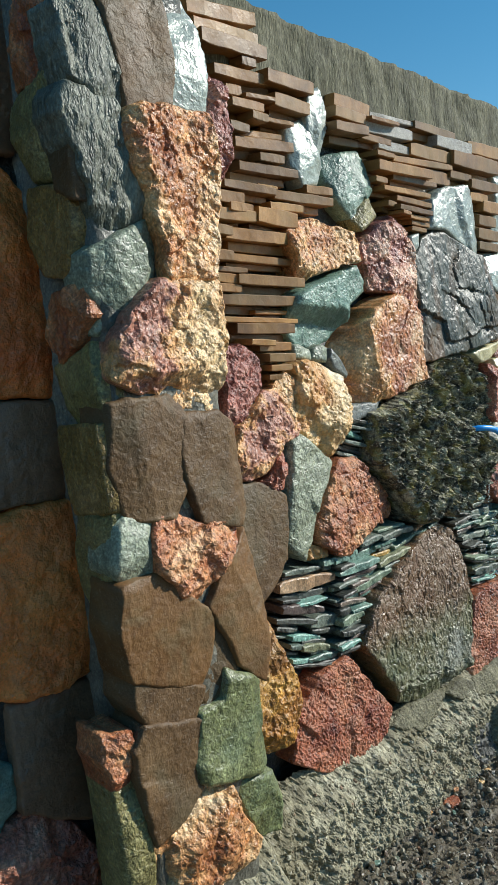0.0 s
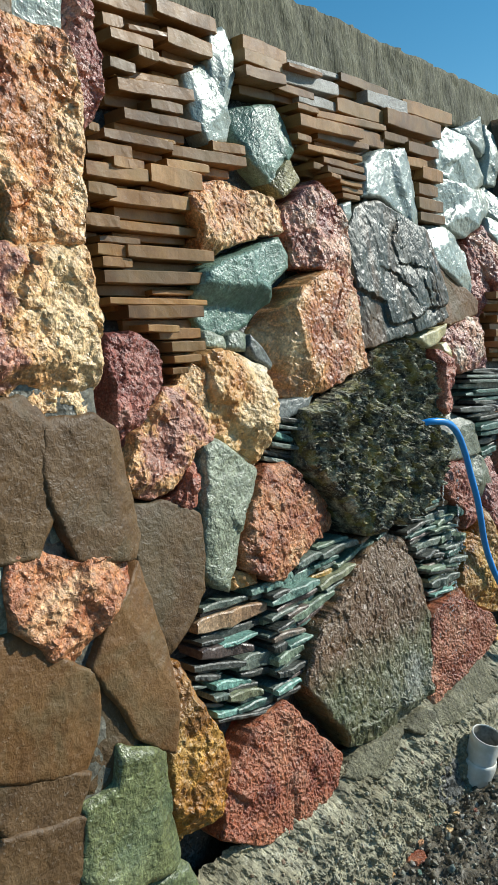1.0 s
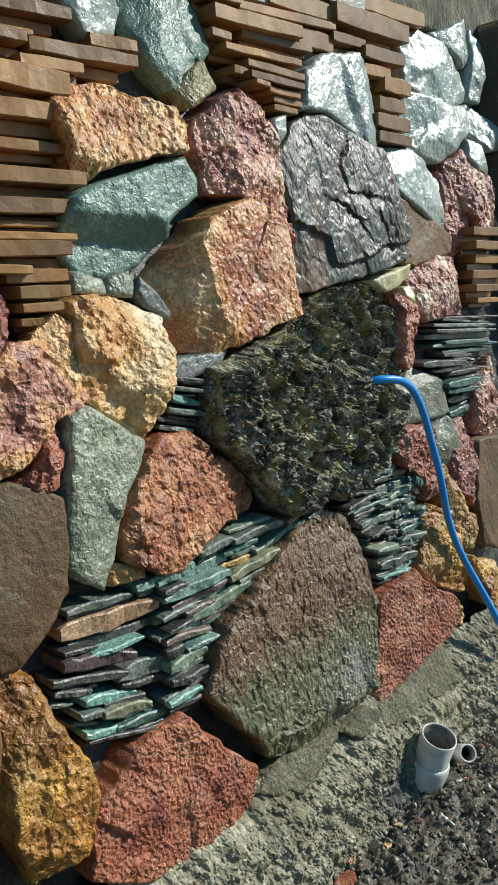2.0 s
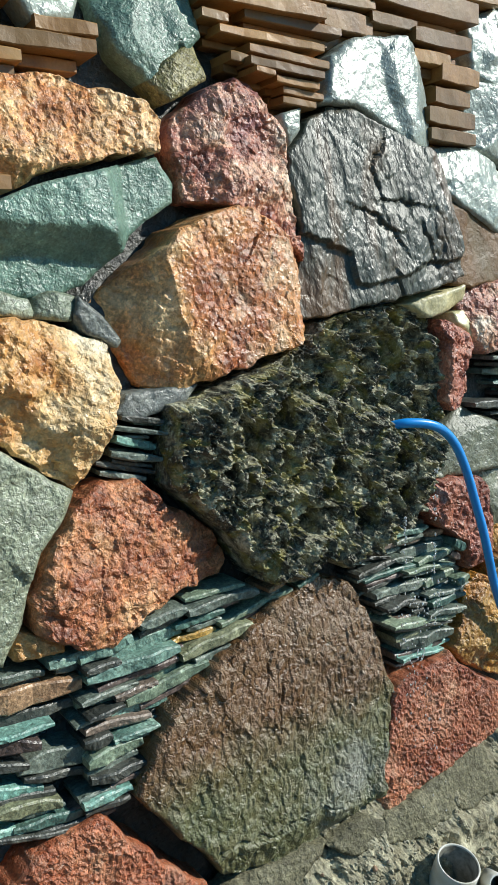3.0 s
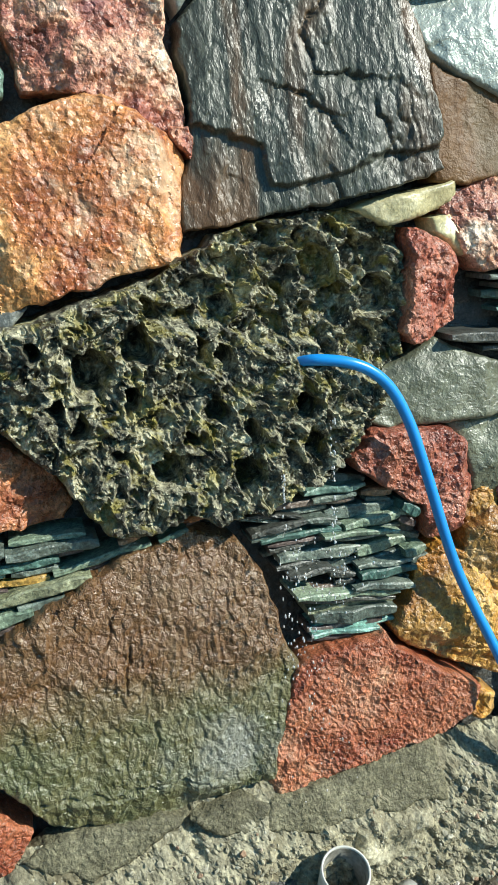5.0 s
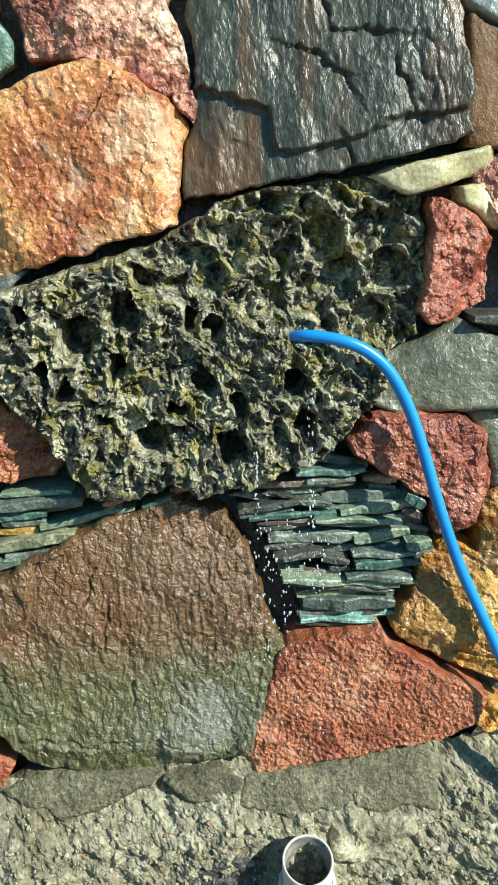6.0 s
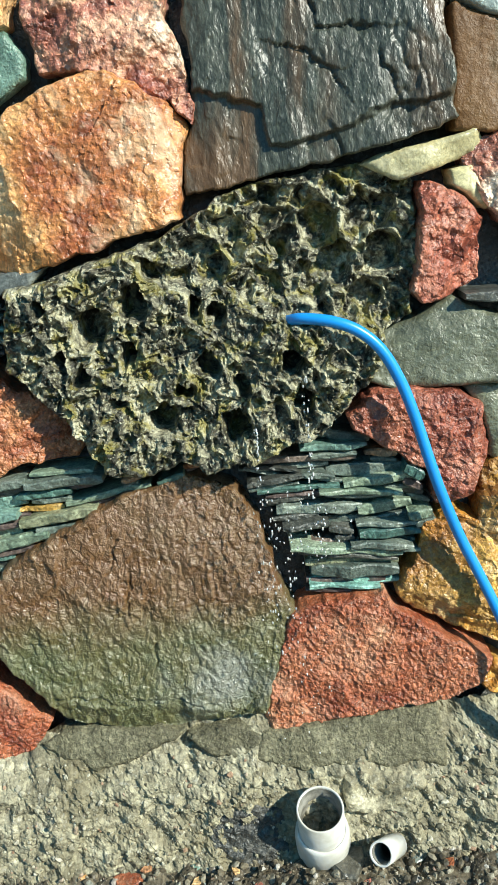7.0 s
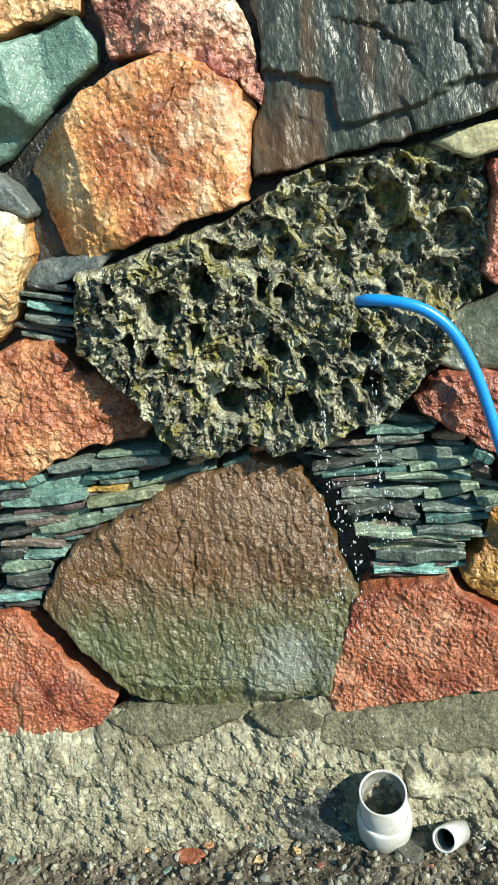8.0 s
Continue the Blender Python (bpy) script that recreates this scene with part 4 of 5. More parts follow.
# ---- water dripping off the lava rock ----
def drops():
    rnd = random.Random(5)
    ball = bmesh.new()
    bmesh.ops.create_icosphere(ball, subdivisions=1, radius=1.0)
    corners = [v.co.copy() for v in ball.verts]
    sides = [tuple(v.index for v in f.verts) for f in ball.faces]
    ball.free()
    verts, faces = [], []

    def add(p, r, tall):
        base = len(verts)
        verts.extend(p + Vector((c.x * r, c.y * r, c.z * r * tall)) for c in corners)
        faces.extend(tuple(i + base for i in f) for f in sides)

    for x, y, top, low, n, spread in ((0.128, 0.000, 0.725, 0.63, 16, 0.002), (0.140, -0.012, 0.63, 0.40, 60, 0.020), (0.205, 0.000, 0.80, 0.60, 26, 0.003), (0.21, -0.006, 0.60, 0.50, 30, 0.022), (0.165, -0.01, 0.40, 0.17, 22, 0.04)):
        for _ in range(round(n * 1.7)):
            z = rnd.uniform(low, top)
            add(Vector((x + rnd.gauss(0, spread), y + rnd.gauss(0, spread * 0.6), z)), rnd.uniform(0.0007, 0.0018), rnd.uniform(1.0, 3.0))
    return tagged(mesh_part("water_drops", verts, faces, DROP), "water drops falling from the lava rock, whitened for their sun highlights", "water", kind="stuff")


drops()

# chips that lie singly on the gravel
chip(-0.170, -0.073, 0.032, 'red', 'flat reddish stone chip lying on the gravel', turn=-20)
chip(-0.134, -0.064, 0.012, 'rust', 'small rust-orange stone chip on the gravel', turn=17)
chip(0.221, -0.085, 0.040, 'joint', 'flat pale grey slab chip beside the pipe', turn=54)
chip(0.354, -0.017, 0.022, 'yl', 'ochre-orange stone chip on the gravel', turn=1)
chip(-0.042, -0.087, 0.014, 'yellow', 'small pale yellow stone chip', turn=38)
chip(-0.050, -0.063, 0.01, 'teal', 'small teal stone chip on gravel', turn=-15)
chip(-0.525, 0.022, 0.014, 'pink', 'small pink stone chip on gravel', turn=22)
chip(-0.266, 0.001, 0.012, 'ochre', 'small ochre stone chip on gravel', turn=59)
chip(-0.311, 0.010, 0.011, 'terracotta', 'small broken terracotta chip on gravel', turn=6)
chip(-0.077, -0.038, 0.009, 'silver', 'small whitish stone chip on gravel', turn=43)
chip(-0.497, -0.071, 0.012, 'teal', 'small teal stone chip on gravel', turn=-10)
chip(-0.448, -0.091, 0.012, 'paleteal', 'small pale green stone chip on gravel', turn=27)
chip(0.101, -0.103, 0.01, 'silver', 'small whitish stone chip on gravel', turn=64)

chip(-0.250, -0.060, 0.011, 'yellow', 'small pale yellow stone chip', turn=12)
chip(-0.325, -0.082, 0.013, 'paleteal', 'small pale green stone chip on gravel', turn=70)
chip(0.020, -0.072, 0.010, 'yellow', 'small pale yellow stone chip', turn=-35)
chip(0.335, -0.062, 0.012, 'silver', 'small whitish stone chip on gravel', turn=25)
chip(0.385, -0.085, 0.015, 'rust', 'small rust-orange stone chip on the gravel', turn=48)
chip(0.425, -0.050, 0.017, 'paleteal', 'small pale green stone chip on gravel', turn=-20)
chip(0.245, -0.115, 0.011, 'pink', 'small pink stone chip on gravel', turn=8)
chip(0.060, -0.105, 0.009, 'pink', 'small pink stone chip on gravel', turn=33)
chip(-0.205, -0.100, 0.010, 'teal', 'small teal stone chip on gravel', turn=51)

# ---- stones of the wall, the pier and the bay beside it ----
stone(P, 'schist', 0, [(-1.136, 1.653), (-1.062, 1.674), (-1.035, 1.629), (-1.029, 1.524), (-1.055, 1.51), (-1.086, 1.524), (-1.119, 1.547), (-1.134, 1.604)])
stone(P, 'umber', 0, [(-1.06, 1.675), (-0.939, 1.709), (-0.922, 1.621), (-0.932, 1.536), (-0.997, 1.523), (-1.025, 1.516), (-1.033, 1.603)])
stone(P, 'silver', 0, [(-0.936, 1.71), (-0.867, 1.73), (-0.845, 1.639), (-0.851, 1.537), (-0.93, 1.533), (-0.922, 1.621)])
stone(P, 'paleteal', 0.01, [(-1.036, 1.521), (-1.014, 1.516), (-1.021, 1.488), (-1.038, 1.502)])
stone(P, 'schist', 0, [(-1.133, 1.529), (-1.06, 1.514), (-1.038, 1.469), (-1.011, 1.41), (-1.014, 1.341), (-1.086, 1.303), (-1.105, 1.363), (-1.123, 1.429), (-1.146, 1.485)])
stone(P, 'ochre', -0.02, [(-1.032, 1.506), (-0.972, 1.522), (-0.857, 1.525), (-0.848, 1.438), (-0.86, 1.339), (-0.878, 1.249), (-0.983, 1.235), (-0.979, 1.3), (-1.008, 1.371), (-1.03, 1.431), (-1.048, 1.464)], faces=[(185.0, 0.55, 0.6), (90.0, 0.9, 0.5), (0.0, 0.8, 0.5), (270.0, 0.9, 0.6)])
stone(P, 'plum', 0.03, [(-0.818, 1.643), (-0.779, 1.611), (-0.763, 1.542), (-0.778, 1.446), (-0.799, 1.422), (-0.809, 1.523)])
stone(P, 'paleteal', 0, [(-1.121, 1.275), (-0.997, 1.338), (-0.971, 1.303), (-0.966, 1.261), (-1.004, 1.226), (-1.062, 1.179), (-1.099, 1.196), (-1.117, 1.222)])
stone(P, 'paleteal', 0.02, [(-1.1, 1.202), (-1.047, 1.184), (-1.062, 1.152), (-1.106, 1.152)])
stone(P, 'ochreplum', -0.025, [(-1.096, 1.143), (-1.07, 1.178), (-1.011, 1.234), (-0.877, 1.239), (-0.864, 1.179), (-0.872, 1.059), (-0.898, 1.019), (-0.957, 1.026), (-1.009, 1.058), (-1.078, 1.066), (-1.111, 1.082)], faces=[(268.0, 0.35, 0.7), (180.0, 0.75, 0.6), (90.0, 0.85, 0.5), (0.0, 0.85, 0.6)])
stone(P, 'umber', 0, [(-1.113, 1.036), (-0.99, 1.041), (-0.963, 1.005), (-0.978, 0.958), (-0.976, 0.899), (-1.009, 0.844), (-1.096, 0.854), (-1.119, 0.938)], faces=[(190.0, 0.25, 0.22), (60.0, 0.9, 0.4)])
stone(P, 'umber', 0, [(-0.96, 1.005), (-0.89, 1.004), (-0.844, 0.974), (-0.826, 0.824), (-0.844, 0.801), (-0.946, 0.825), (-0.968, 0.898), (-0.976, 0.948)], faces=[(0.0, 0.45, 0.45), (180.0, 0.9, 0.4), (90.0, 0.9, 0.4)])
stone(P, 'paleteal', 0.012, [(-0.987, 0.885), (-0.944, 0.843), (-0.99, 0.843)])
stone(P, 'paleteal', 0, [(-1.102, 0.851), (-1.045, 0.843), (-1.06, 0.755), (-1.109, 0.748), (-1.129, 0.771), (-1.118, 0.838)])
stone(P, 'rust', -0.012, [(-1.043, 0.844), (-1.012, 0.848), (-0.965, 0.815), (-0.863, 0.801), (-0.856, 0.779), (-0.92, 0.741), (-0.975, 0.684), (-1.015, 0.719), (-1.053, 0.761), (-1.057, 0.809)])
stone(P, 'brown', 0, [(-1.126, 0.746), (-1.057, 0.748), (-1.019, 0.712), (-0.978, 0.677), (-0.947, 0.656), (-0.955, 0.594), (-0.978, 0.538), (-1.122, 0.596), (-1.135, 0.677)])
stone(P, 'brown', 0, [(-0.832, 0.778), (-0.816, 0.661), (-0.812, 0.573), (-0.829, 0.501), (-0.883, 0.551), (-0.907, 0.611), (-0.943, 0.667), (-0.904, 0.725)], faces=[(25.0, 0.35, 0.3), (200.0, 0.8, 0.4)])
stone(P, 'umber', 0.012, [(-0.931, 0.644), (-0.902, 0.596), (-0.901, 0.543), (-0.943, 0.494), (-0.99, 0.495), (-0.963, 0.527)])
stone(P, 'umber', 0.005, [(-1.12, 0.587), (-0.978, 0.532), (-1.002, 0.502), (-1.011, 0.485), (-1.099, 0.515), (-1.118, 0.549)])
stone(P, 'green', -0.01, [(-0.922, 0.545), (-0.846, 0.505), (-0.851, 0.447), (-0.843, 0.345), (-0.868, 0.336), (-1.005, 0.377), (-1.007, 0.413), (-0.988, 0.487), (-0.936, 0.493)], faces=[(0.0, 0.5, 0.4), (180.0, 0.75, 0.5), (275.0, 0.85, 0.5), (90.0, 0.8, 0.5)])
stone(P, 'umber', 0, [(-1.11, 0.507), (-0.996, 0.478), (-0.987, 0.442), (-1.01, 0.37), (-1.052, 0.339), (-1.11, 0.317), (-1.122, 0.409), (-1.131, 0.479)])
stone(P, 'green', 0, [(-0.922, 0.332), (-0.829, 0.315), (-0.814, 0.24), (-0.804, 0.189), (-0.859, 0.204), (-0.896, 0.266)])
stone(P, 'ochre', -0.01, [(-1.111, 0.322), (-1.047, 0.35), (-0.941, 0.341), (-0.933, 0.288), (-0.877, 0.207), (-0.946, 0.188), (-1.005, 0.157), (-1.101, 0.21)])
stone(P, 'olive', 0.01, [(-1.169, 0.426), (-1.131, 0.419), (-1.124, 0.329), (-1.112, 0.237), (-1.161, 0.214), (-1.161, 0.309)])
stone(P, 'rust', 0.01, [(-1.175, 0.512), (-1.137, 0.507), (-1.124, 0.425), (-1.168, 0.43), (-1.181, 0.478)])
stone(X, 'olive', 0, [(0.259, 1.541), (0.135, 1.571), (0.088, 1.537), (0.104, 1.403), (0.205, 1.411), (0.247, 1.484)])
stone(X, 'rust', 0, [(0.246, 1.732), (0.139, 1.692), (0.12, 1.586), (0.144, 1.562), (0.251, 1.566)])
stone(X, 'oliveo', 0, [(0.197, 1.39), (0.089, 1.384), (0.075, 1.321), (0.099, 1.244), (0.159, 1.256), (0.195, 1.312)])
stone(X, 'umber', 0, [(0.107, 1.519), (0.071, 1.486), (0.061, 1.391), (0.058, 1.364), (0.104, 1.383), (0.131, 1.454)])
stone(X, 'rust', 0, [(0.18, 1.21), (0.054, 1.232), (0.04, 1.179), (0.125, 1.107), (0.161, 1.144)])
stone(X, 'olive', 0, [(0.156, 1.093), (0.051, 1.135), (0.028, 1.065), (0.024, 1.015), (0.113, 1.005)])
stone(X, 'oliveo', 0, [(0.139, 0.993), (0.022, 1.004), (0.016, 0.94), (0.009, 0.869), (0.102, 0.853), (0.122, 0.91)])
stone(X, 'olive', 0, [(0.109, 0.845), (0.008, 0.858), (0.01, 0.742), (0.056, 0.675), (0.097, 0.719)])
stone(M, 'rustdk', 0.03, [(-1.207, 1.443), (-1.147, 1.443), (-1.105, 1.4), (-1.079, 1.314), (-1.077, 1.145), (-1.093, 1.045), (-1.282, 1.053)])
stone(M, 'rustdk', 0.03, [(-1.293, 0.852), (-1.235, 0.851), (-1.105, 0.858), (-1.082, 0.783), (-1.078, 0.691), (-1.1, 0.555), (-1.176, 0.546), (-1.268, 0.558), (-1.327, 0.619)])
stone(M, 'crimson', 0.03, [(-1.364, 0.359), (-1.309, 0.35), (-1.247, 0.363), (-1.169, 0.303), (-1.119, 0.18), (-1.173, 0.137), (-1.38, 0.253)])
stone(M, 'teal', 0.04, [(-1.34, 0.495), (-1.269, 0.448), (-1.269, 0.383), (-1.313, 0.357), (-1.357, 0.378)])
stone(M, 'black', 0.04, [(-1.261, 1.038), (-1.089, 1.03), (-1.079, 0.943), (-1.099, 0.87), (-1.285, 0.872)])
stone(M, 'black', 0.04, [(-1.256, 0.541), (-1.096, 0.536), (-1.096, 0.388), (-1.104, 0.299), (-1.191, 0.338), (-1.26, 0.379)])
stone(M, 'black', 0.04, [(-1.154, 1.775), (-1.066, 1.803), (-1.085, 1.621), (-1.116, 1.468), (-1.2, 1.46)])
stone(M, 'plum', -0.012, [(-0.737, 1.123), (-0.669, 1.125), (-0.63, 1.105), (-0.607, 1.074), (-0.626, 1.026), (-0.671, 0.987), (-0.7, 0.955), (-0.718, 0.931), (-0.744, 0.938), (-0.742, 0.989), (-0.746, 1.046), (-0.749, 1.081)], faces=[(250, 0.5, 0.5), (0, 0.7, 0.5), (90, 0.85, 0.5)], swell=0.001)
stone(M, 'ochreplum', -0.016, [(-0.54, 1.064), (-0.513, 1.036), (-0.511, 0.99), (-0.497, 0.942), (-0.52, 0.919), (-0.568, 0.909), (-0.592, 0.879), (-0.63, 0.854), (-0.672, 0.835), (-0.719, 0.847), (-0.742, 0.881), (-0.73, 0.919), (-0.702, 0.956), (-0.67, 0.987), (-0.63, 1.02), (-0.589, 1.028)], faces=[(110, 0.5, 0.4), (0, 0.7, 0.5), (265, 0.8, 0.7)], swell=0.001)
stone(M, 'crimson', 0.002, [(-0.572, 0.9), (-0.558, 0.892), (-0.582, 0.807), (-0.612, 0.804), (-0.649, 0.827), (-0.607, 0.856)], swell=0.001)
stone(M, 'umber', -0.004, [(-0.732, 0.837), (-0.652, 0.829), (-0.584, 0.795), (-0.592, 0.73), (-0.609, 0.66), (-0.643, 0.624), (-0.71, 0.576), (-0.731, 0.579), (-0.743, 0.639), (-0.746, 0.717)], swell=0.001)
stone(M, 'greygreen', -0.01, [(-0.523, 0.925), (-0.493, 0.904), (-0.44, 0.864), (-0.411, 0.846), (-0.423, 0.817), (-0.475, 0.776), (-0.499, 0.713), (-0.52, 0.667), (-0.541, 0.636), (-0.579, 0.661), (-0.598, 0.692), (-0.584, 0.769), (-0.563, 0.846), (-0.55, 0.909)], faces=[(330, 0.3, 0.5), (180, 0.7, 0.4), (90, 0.85, 0.4)], swell=0.001)
stone(M, 'yellow', -0.02, [(-0.496, 1.087), (-0.438, 1.082), (-0.373, 1.063), (-0.324, 1.038), (-0.322, 0.992), (-0.337, 0.938), (-0.367, 0.883), (-0.399, 0.844), (-0.442, 0.874), (-0.485, 0.911), (-0.521, 0.927), (-0.512, 0.977), (-0.51, 1.043), (-0.517, 1.076)], faces=[(240, 0.08, 0.65), (60, 0.55, 0.5), (335, 0.8, 0.9)], swell=0.001)
stone(M, 'gold', -0.012, [(-0.74, 0.574), (-0.681, 0.551), (-0.673, 0.486), (-0.634, 0.405), (-0.626, 0.337), (-0.661, 0.273), (-0.738, 0.263), (-0.76, 0.353), (-0.747, 0.475)])
stone(M, 'red', 0, [(-0.626, 0.312), (-0.539, 0.369), (-0.435, 0.384), (-0.409, 0.339), (-0.287, 0.208), (-0.319, 0.164), (-0.428, 0.15), (-0.553, 0.162), (-0.65, 0.225)])
stone(M, 'rust', -0.008, [(-0.355, 0.848), (-0.303, 0.839), (-0.268, 0.794), (-0.201, 0.76), (-0.178, 0.734), (-0.159, 0.688), (-0.172, 0.666), (-0.25, 0.671), (-0.327, 0.648), (-0.378, 0.616), (-0.433, 0.629), (-0.49, 0.669), (-0.491, 0.709), (-0.457, 0.77), (-0.4, 0.829)], faces=[(0, 0.4, 0.4), (90, 0.8, 0.6), (265, 0.8, 0.6), (180, 0.8, 0.6)], swell=0.001)
stone(M, 'yellow', 0.005, [(-0.513, 0.665), (-0.457, 0.65), (-0.451, 0.628), (-0.517, 0.637)])
stone(M, 'ochre', -0.012, [(-0.449, 1.409), (-0.352, 1.419), (-0.305, 1.409), (-0.201, 1.395), (-0.179, 1.37), (-0.194, 1.326), (-0.281, 1.314), (-0.364, 1.29), (-0.45, 1.251), (-0.451, 1.287), (-0.454, 1.319), (-0.471, 1.35), (-0.48, 1.372)], faces=[(100, 0.7, 0.5), (262, 0.6, 0.8), (0, 0.7, 0.5)], swell=0.001)
stone(M, 'teal', -0.026, [(-0.474, 1.234), (-0.42, 1.257), (-0.286, 1.296), (-0.195, 1.319), (-0.171, 1.281), (-0.174, 1.252), (-0.238, 1.216), (-0.284, 1.174), (-0.341, 1.129), (-0.401, 1.108), (-0.47, 1.119), (-0.488, 1.148), (-0.491, 1.188)], faces=[(2, 0.18, 1.0), (264, 0.08, 1.0), (170, 0.85, 0.5)], swell=0.001)
stone(M, 'pink', -0.01, [(-0.154, 1.383), (-0.098, 1.426), (-0.027, 1.458), (-0.001, 1.45), (0.025, 1.404), (0.049, 1.379), (0.055, 1.343), (0.046, 1.32), (0.07, 1.252), (0.074, 1.201), (0.06, 1.187), (-0.004, 1.218), (-0.064, 1.248), (-0.114, 1.254), (-0.153, 1.257), (-0.157, 1.299), (-0.167, 1.344)], faces=[(180, 0.3, 0.45), (70, 0.8, 0.6), (315, 0.5, 0.4), (0, 0.8, 0.5)], swell=0.001)
stone(M, 'pink', 0, [(0.044, 1.21), (0.078, 1.204), (0.085, 1.188), (0.07, 1.162), (0.051, 1.183)], swell=0.001)
stone(M, 'bigorange', -0.022, [(-0.073, 1.252), (-0.049, 1.246), (-0.006, 1.228), (0.028, 1.203), (0.055, 1.175), (0.063, 1.155), (0.054, 1.113), (0.046, 1.067), (0.043, 1.026), (0.012, 1.017), (-0.039, 1.01), (-0.091, 0.995), (-0.16, 0.98), (-0.191, 0.973), (-0.215, 0.962), (-0.271, 0.974), (-0.292, 1.044), (-0.308, 1.082), (-0.323, 1.106), (-0.293, 1.126), (-0.242, 1.166), (-0.189, 1.208)], faces=[(190, 0.42, 0.9), (0, 0.74, 0.8), (85, 0.82, 0.5), (268, 0.9, 0.9), (232, 0.62, 0.4)], swell=0.001)
stone(M, 'slab', -0.008, [(0.077, 1.35), (0.135, 1.411), (0.188, 1.436), (0.24, 1.436), (0.332, 1.405), (0.43, 1.371), (0.452, 1.313), (0.462, 1.227), (0.471, 1.129), (0.342, 1.099), (0.225, 1.082), (0.118, 1.067), (0.05, 1.056), (0.06, 1.126), (0.079, 1.192), (0.081, 1.257), (0.07, 1.304)], swell=0.001)
stone(M, 'silver', 0, [(0.161, 1.439), (0.193, 1.524), (0.252, 1.566), (0.395, 1.593), (0.444, 1.568), (0.451, 1.517), (0.466, 1.465), (0.453, 1.384), (0.428, 1.373), (0.337, 1.411), (0.246, 1.443)], faces=[(0, 0.6, 0.35), (100, 0.9, 0.3)], swell=0.001)
stone(M, 'silver', 0.0, [(0.061, 1.41), (0.104, 1.423), (0.099, 1.39), (0.077, 1.36)], swell=0.001)
stone(M, 'silver', -0.005, [(0.444, 1.393), (0.585, 1.396), (0.658, 1.375), (0.728, 1.323), (0.711, 1.195), (0.641, 1.215), (0.483, 1.296), (0.458, 1.333)], swell=0.001)
stone(M, 'brown', 0.005, [(0.473, 1.291), (0.658, 1.216), (0.734, 1.181), (0.722, 1.138), (0.522, 1.106), (0.469, 1.114), (0.475, 1.206)], swell=0.001)
stone(M, 'pink', -0.005, [(0.48, 1.087), (0.664, 1.131), (0.749, 1.122), (0.769, 1.034), (0.798, 0.973), (0.539, 0.977), (0.493, 1.046)])
stone(M, 'crimson', -0.008, [(0.413, 1.045), (0.434, 1.044), (0.468, 1.023), (0.509, 0.983), (0.499, 0.955), (0.508, 0.937), (0.5, 0.893), (0.448, 0.87), (0.403, 0.87), (0.389, 0.884), (0.397, 0.927), (0.403, 0.988)], faces=[(330, 0.25, 0.8), (90, 0.7, 0.4)], swell=0.001)
stone(M, 'cream', 0, [(0.461, 1.058), (0.52, 1.07), (0.526, 1.042), (0.527, 1.006), (0.513, 0.996), (0.488, 1.017), (0.464, 1.036)], swell=0.001)
stone(M, 'cream', -0.005, [(0.325, 1.078), (0.359, 1.09), (0.417, 1.098), (0.506, 1.113), (0.513, 1.085), (0.454, 1.067), (0.382, 1.049), (0.357, 1.062)], swell=0.001)
stone(M, 'palegrey', -0.005, [(0.338, 0.824), (0.398, 0.84), (0.45, 0.869), (0.5, 0.844), (0.585, 0.813), (0.581, 0.734), (0.462, 0.732), (0.351, 0.737), (0.304, 0.756), (0.336, 0.793)], faces=[(100, 0.2, 0.45), (0, 0.6, 0.3), (270, 0.8, 0.5)], swell=0.001)
stone(M, 'crimson', -0.012, [(0.315, 0.741), (0.388, 0.736), (0.459, 0.726), (0.493, 0.694), (0.5, 0.636), (0.495, 0.609), (0.469, 0.555), (0.436, 0.537), (0.411, 0.546), (0.401, 0.604), (0.37, 0.619), (0.323, 0.654), (0.277, 0.685), (0.274, 0.704)], faces=[(0, 0.75, 0.8), (262, 0.6, 0.6), (90, 0.85, 0.5)], swell=0.001)
stone(M, 'palegrey', 0, [(0.472, 0.725), (0.583, 0.721), (0.62, 0.617), (0.531, 0.598), (0.508, 0.613), (0.506, 0.68)])
stone(M, 'gold', -0.006, [(0.39, 0.509), (0.433, 0.526), (0.48, 0.508), (0.531, 0.455), (0.564, 0.409), (0.557, 0.262), (0.5, 0.285), (0.426, 0.326), (0.364, 0.358), (0.336, 0.398), (0.371, 0.445)], faces=[(250, 0.2, 0.6), (20, 0.5, 0.5)], swell=0.001)
stone(M, 'gold', -0.005, [(0.487, 0.541), (0.537, 0.572), (0.591, 0.554), (0.595, 0.393), (0.566, 0.388), (0.542, 0.418), (0.484, 0.488)])
stone(M, 'gold', 0.005, [(0.496, 0.589), (0.541, 0.617), (0.558, 0.595), (0.542, 0.548), (0.504, 0.539), (0.492, 0.566)])
stone(M, 'red', -0.006, [(0.152, 0.369), (0.199, 0.391), (0.255, 0.392), (0.315, 0.402), (0.342, 0.366), (0.401, 0.323), (0.447, 0.3), (0.493, 0.267), (0.474, 0.234), (0.417, 0.207), (0.322, 0.189), (0.236, 0.18), (0.131, 0.162), (0.091, 0.159), (0.1, 0.205), (0.128, 0.283)], faces=[(0, 0.85, 0.5), (180, 0.9, 0.6), (270, 0.92, 0.6), (90, 0.92, 0.5)], swell=0.001)
stone(M, 'gold', 0.01, [(0.477, 0.213), (0.501, 0.245), (0.523, 0.234), (0.515, 0.194)])
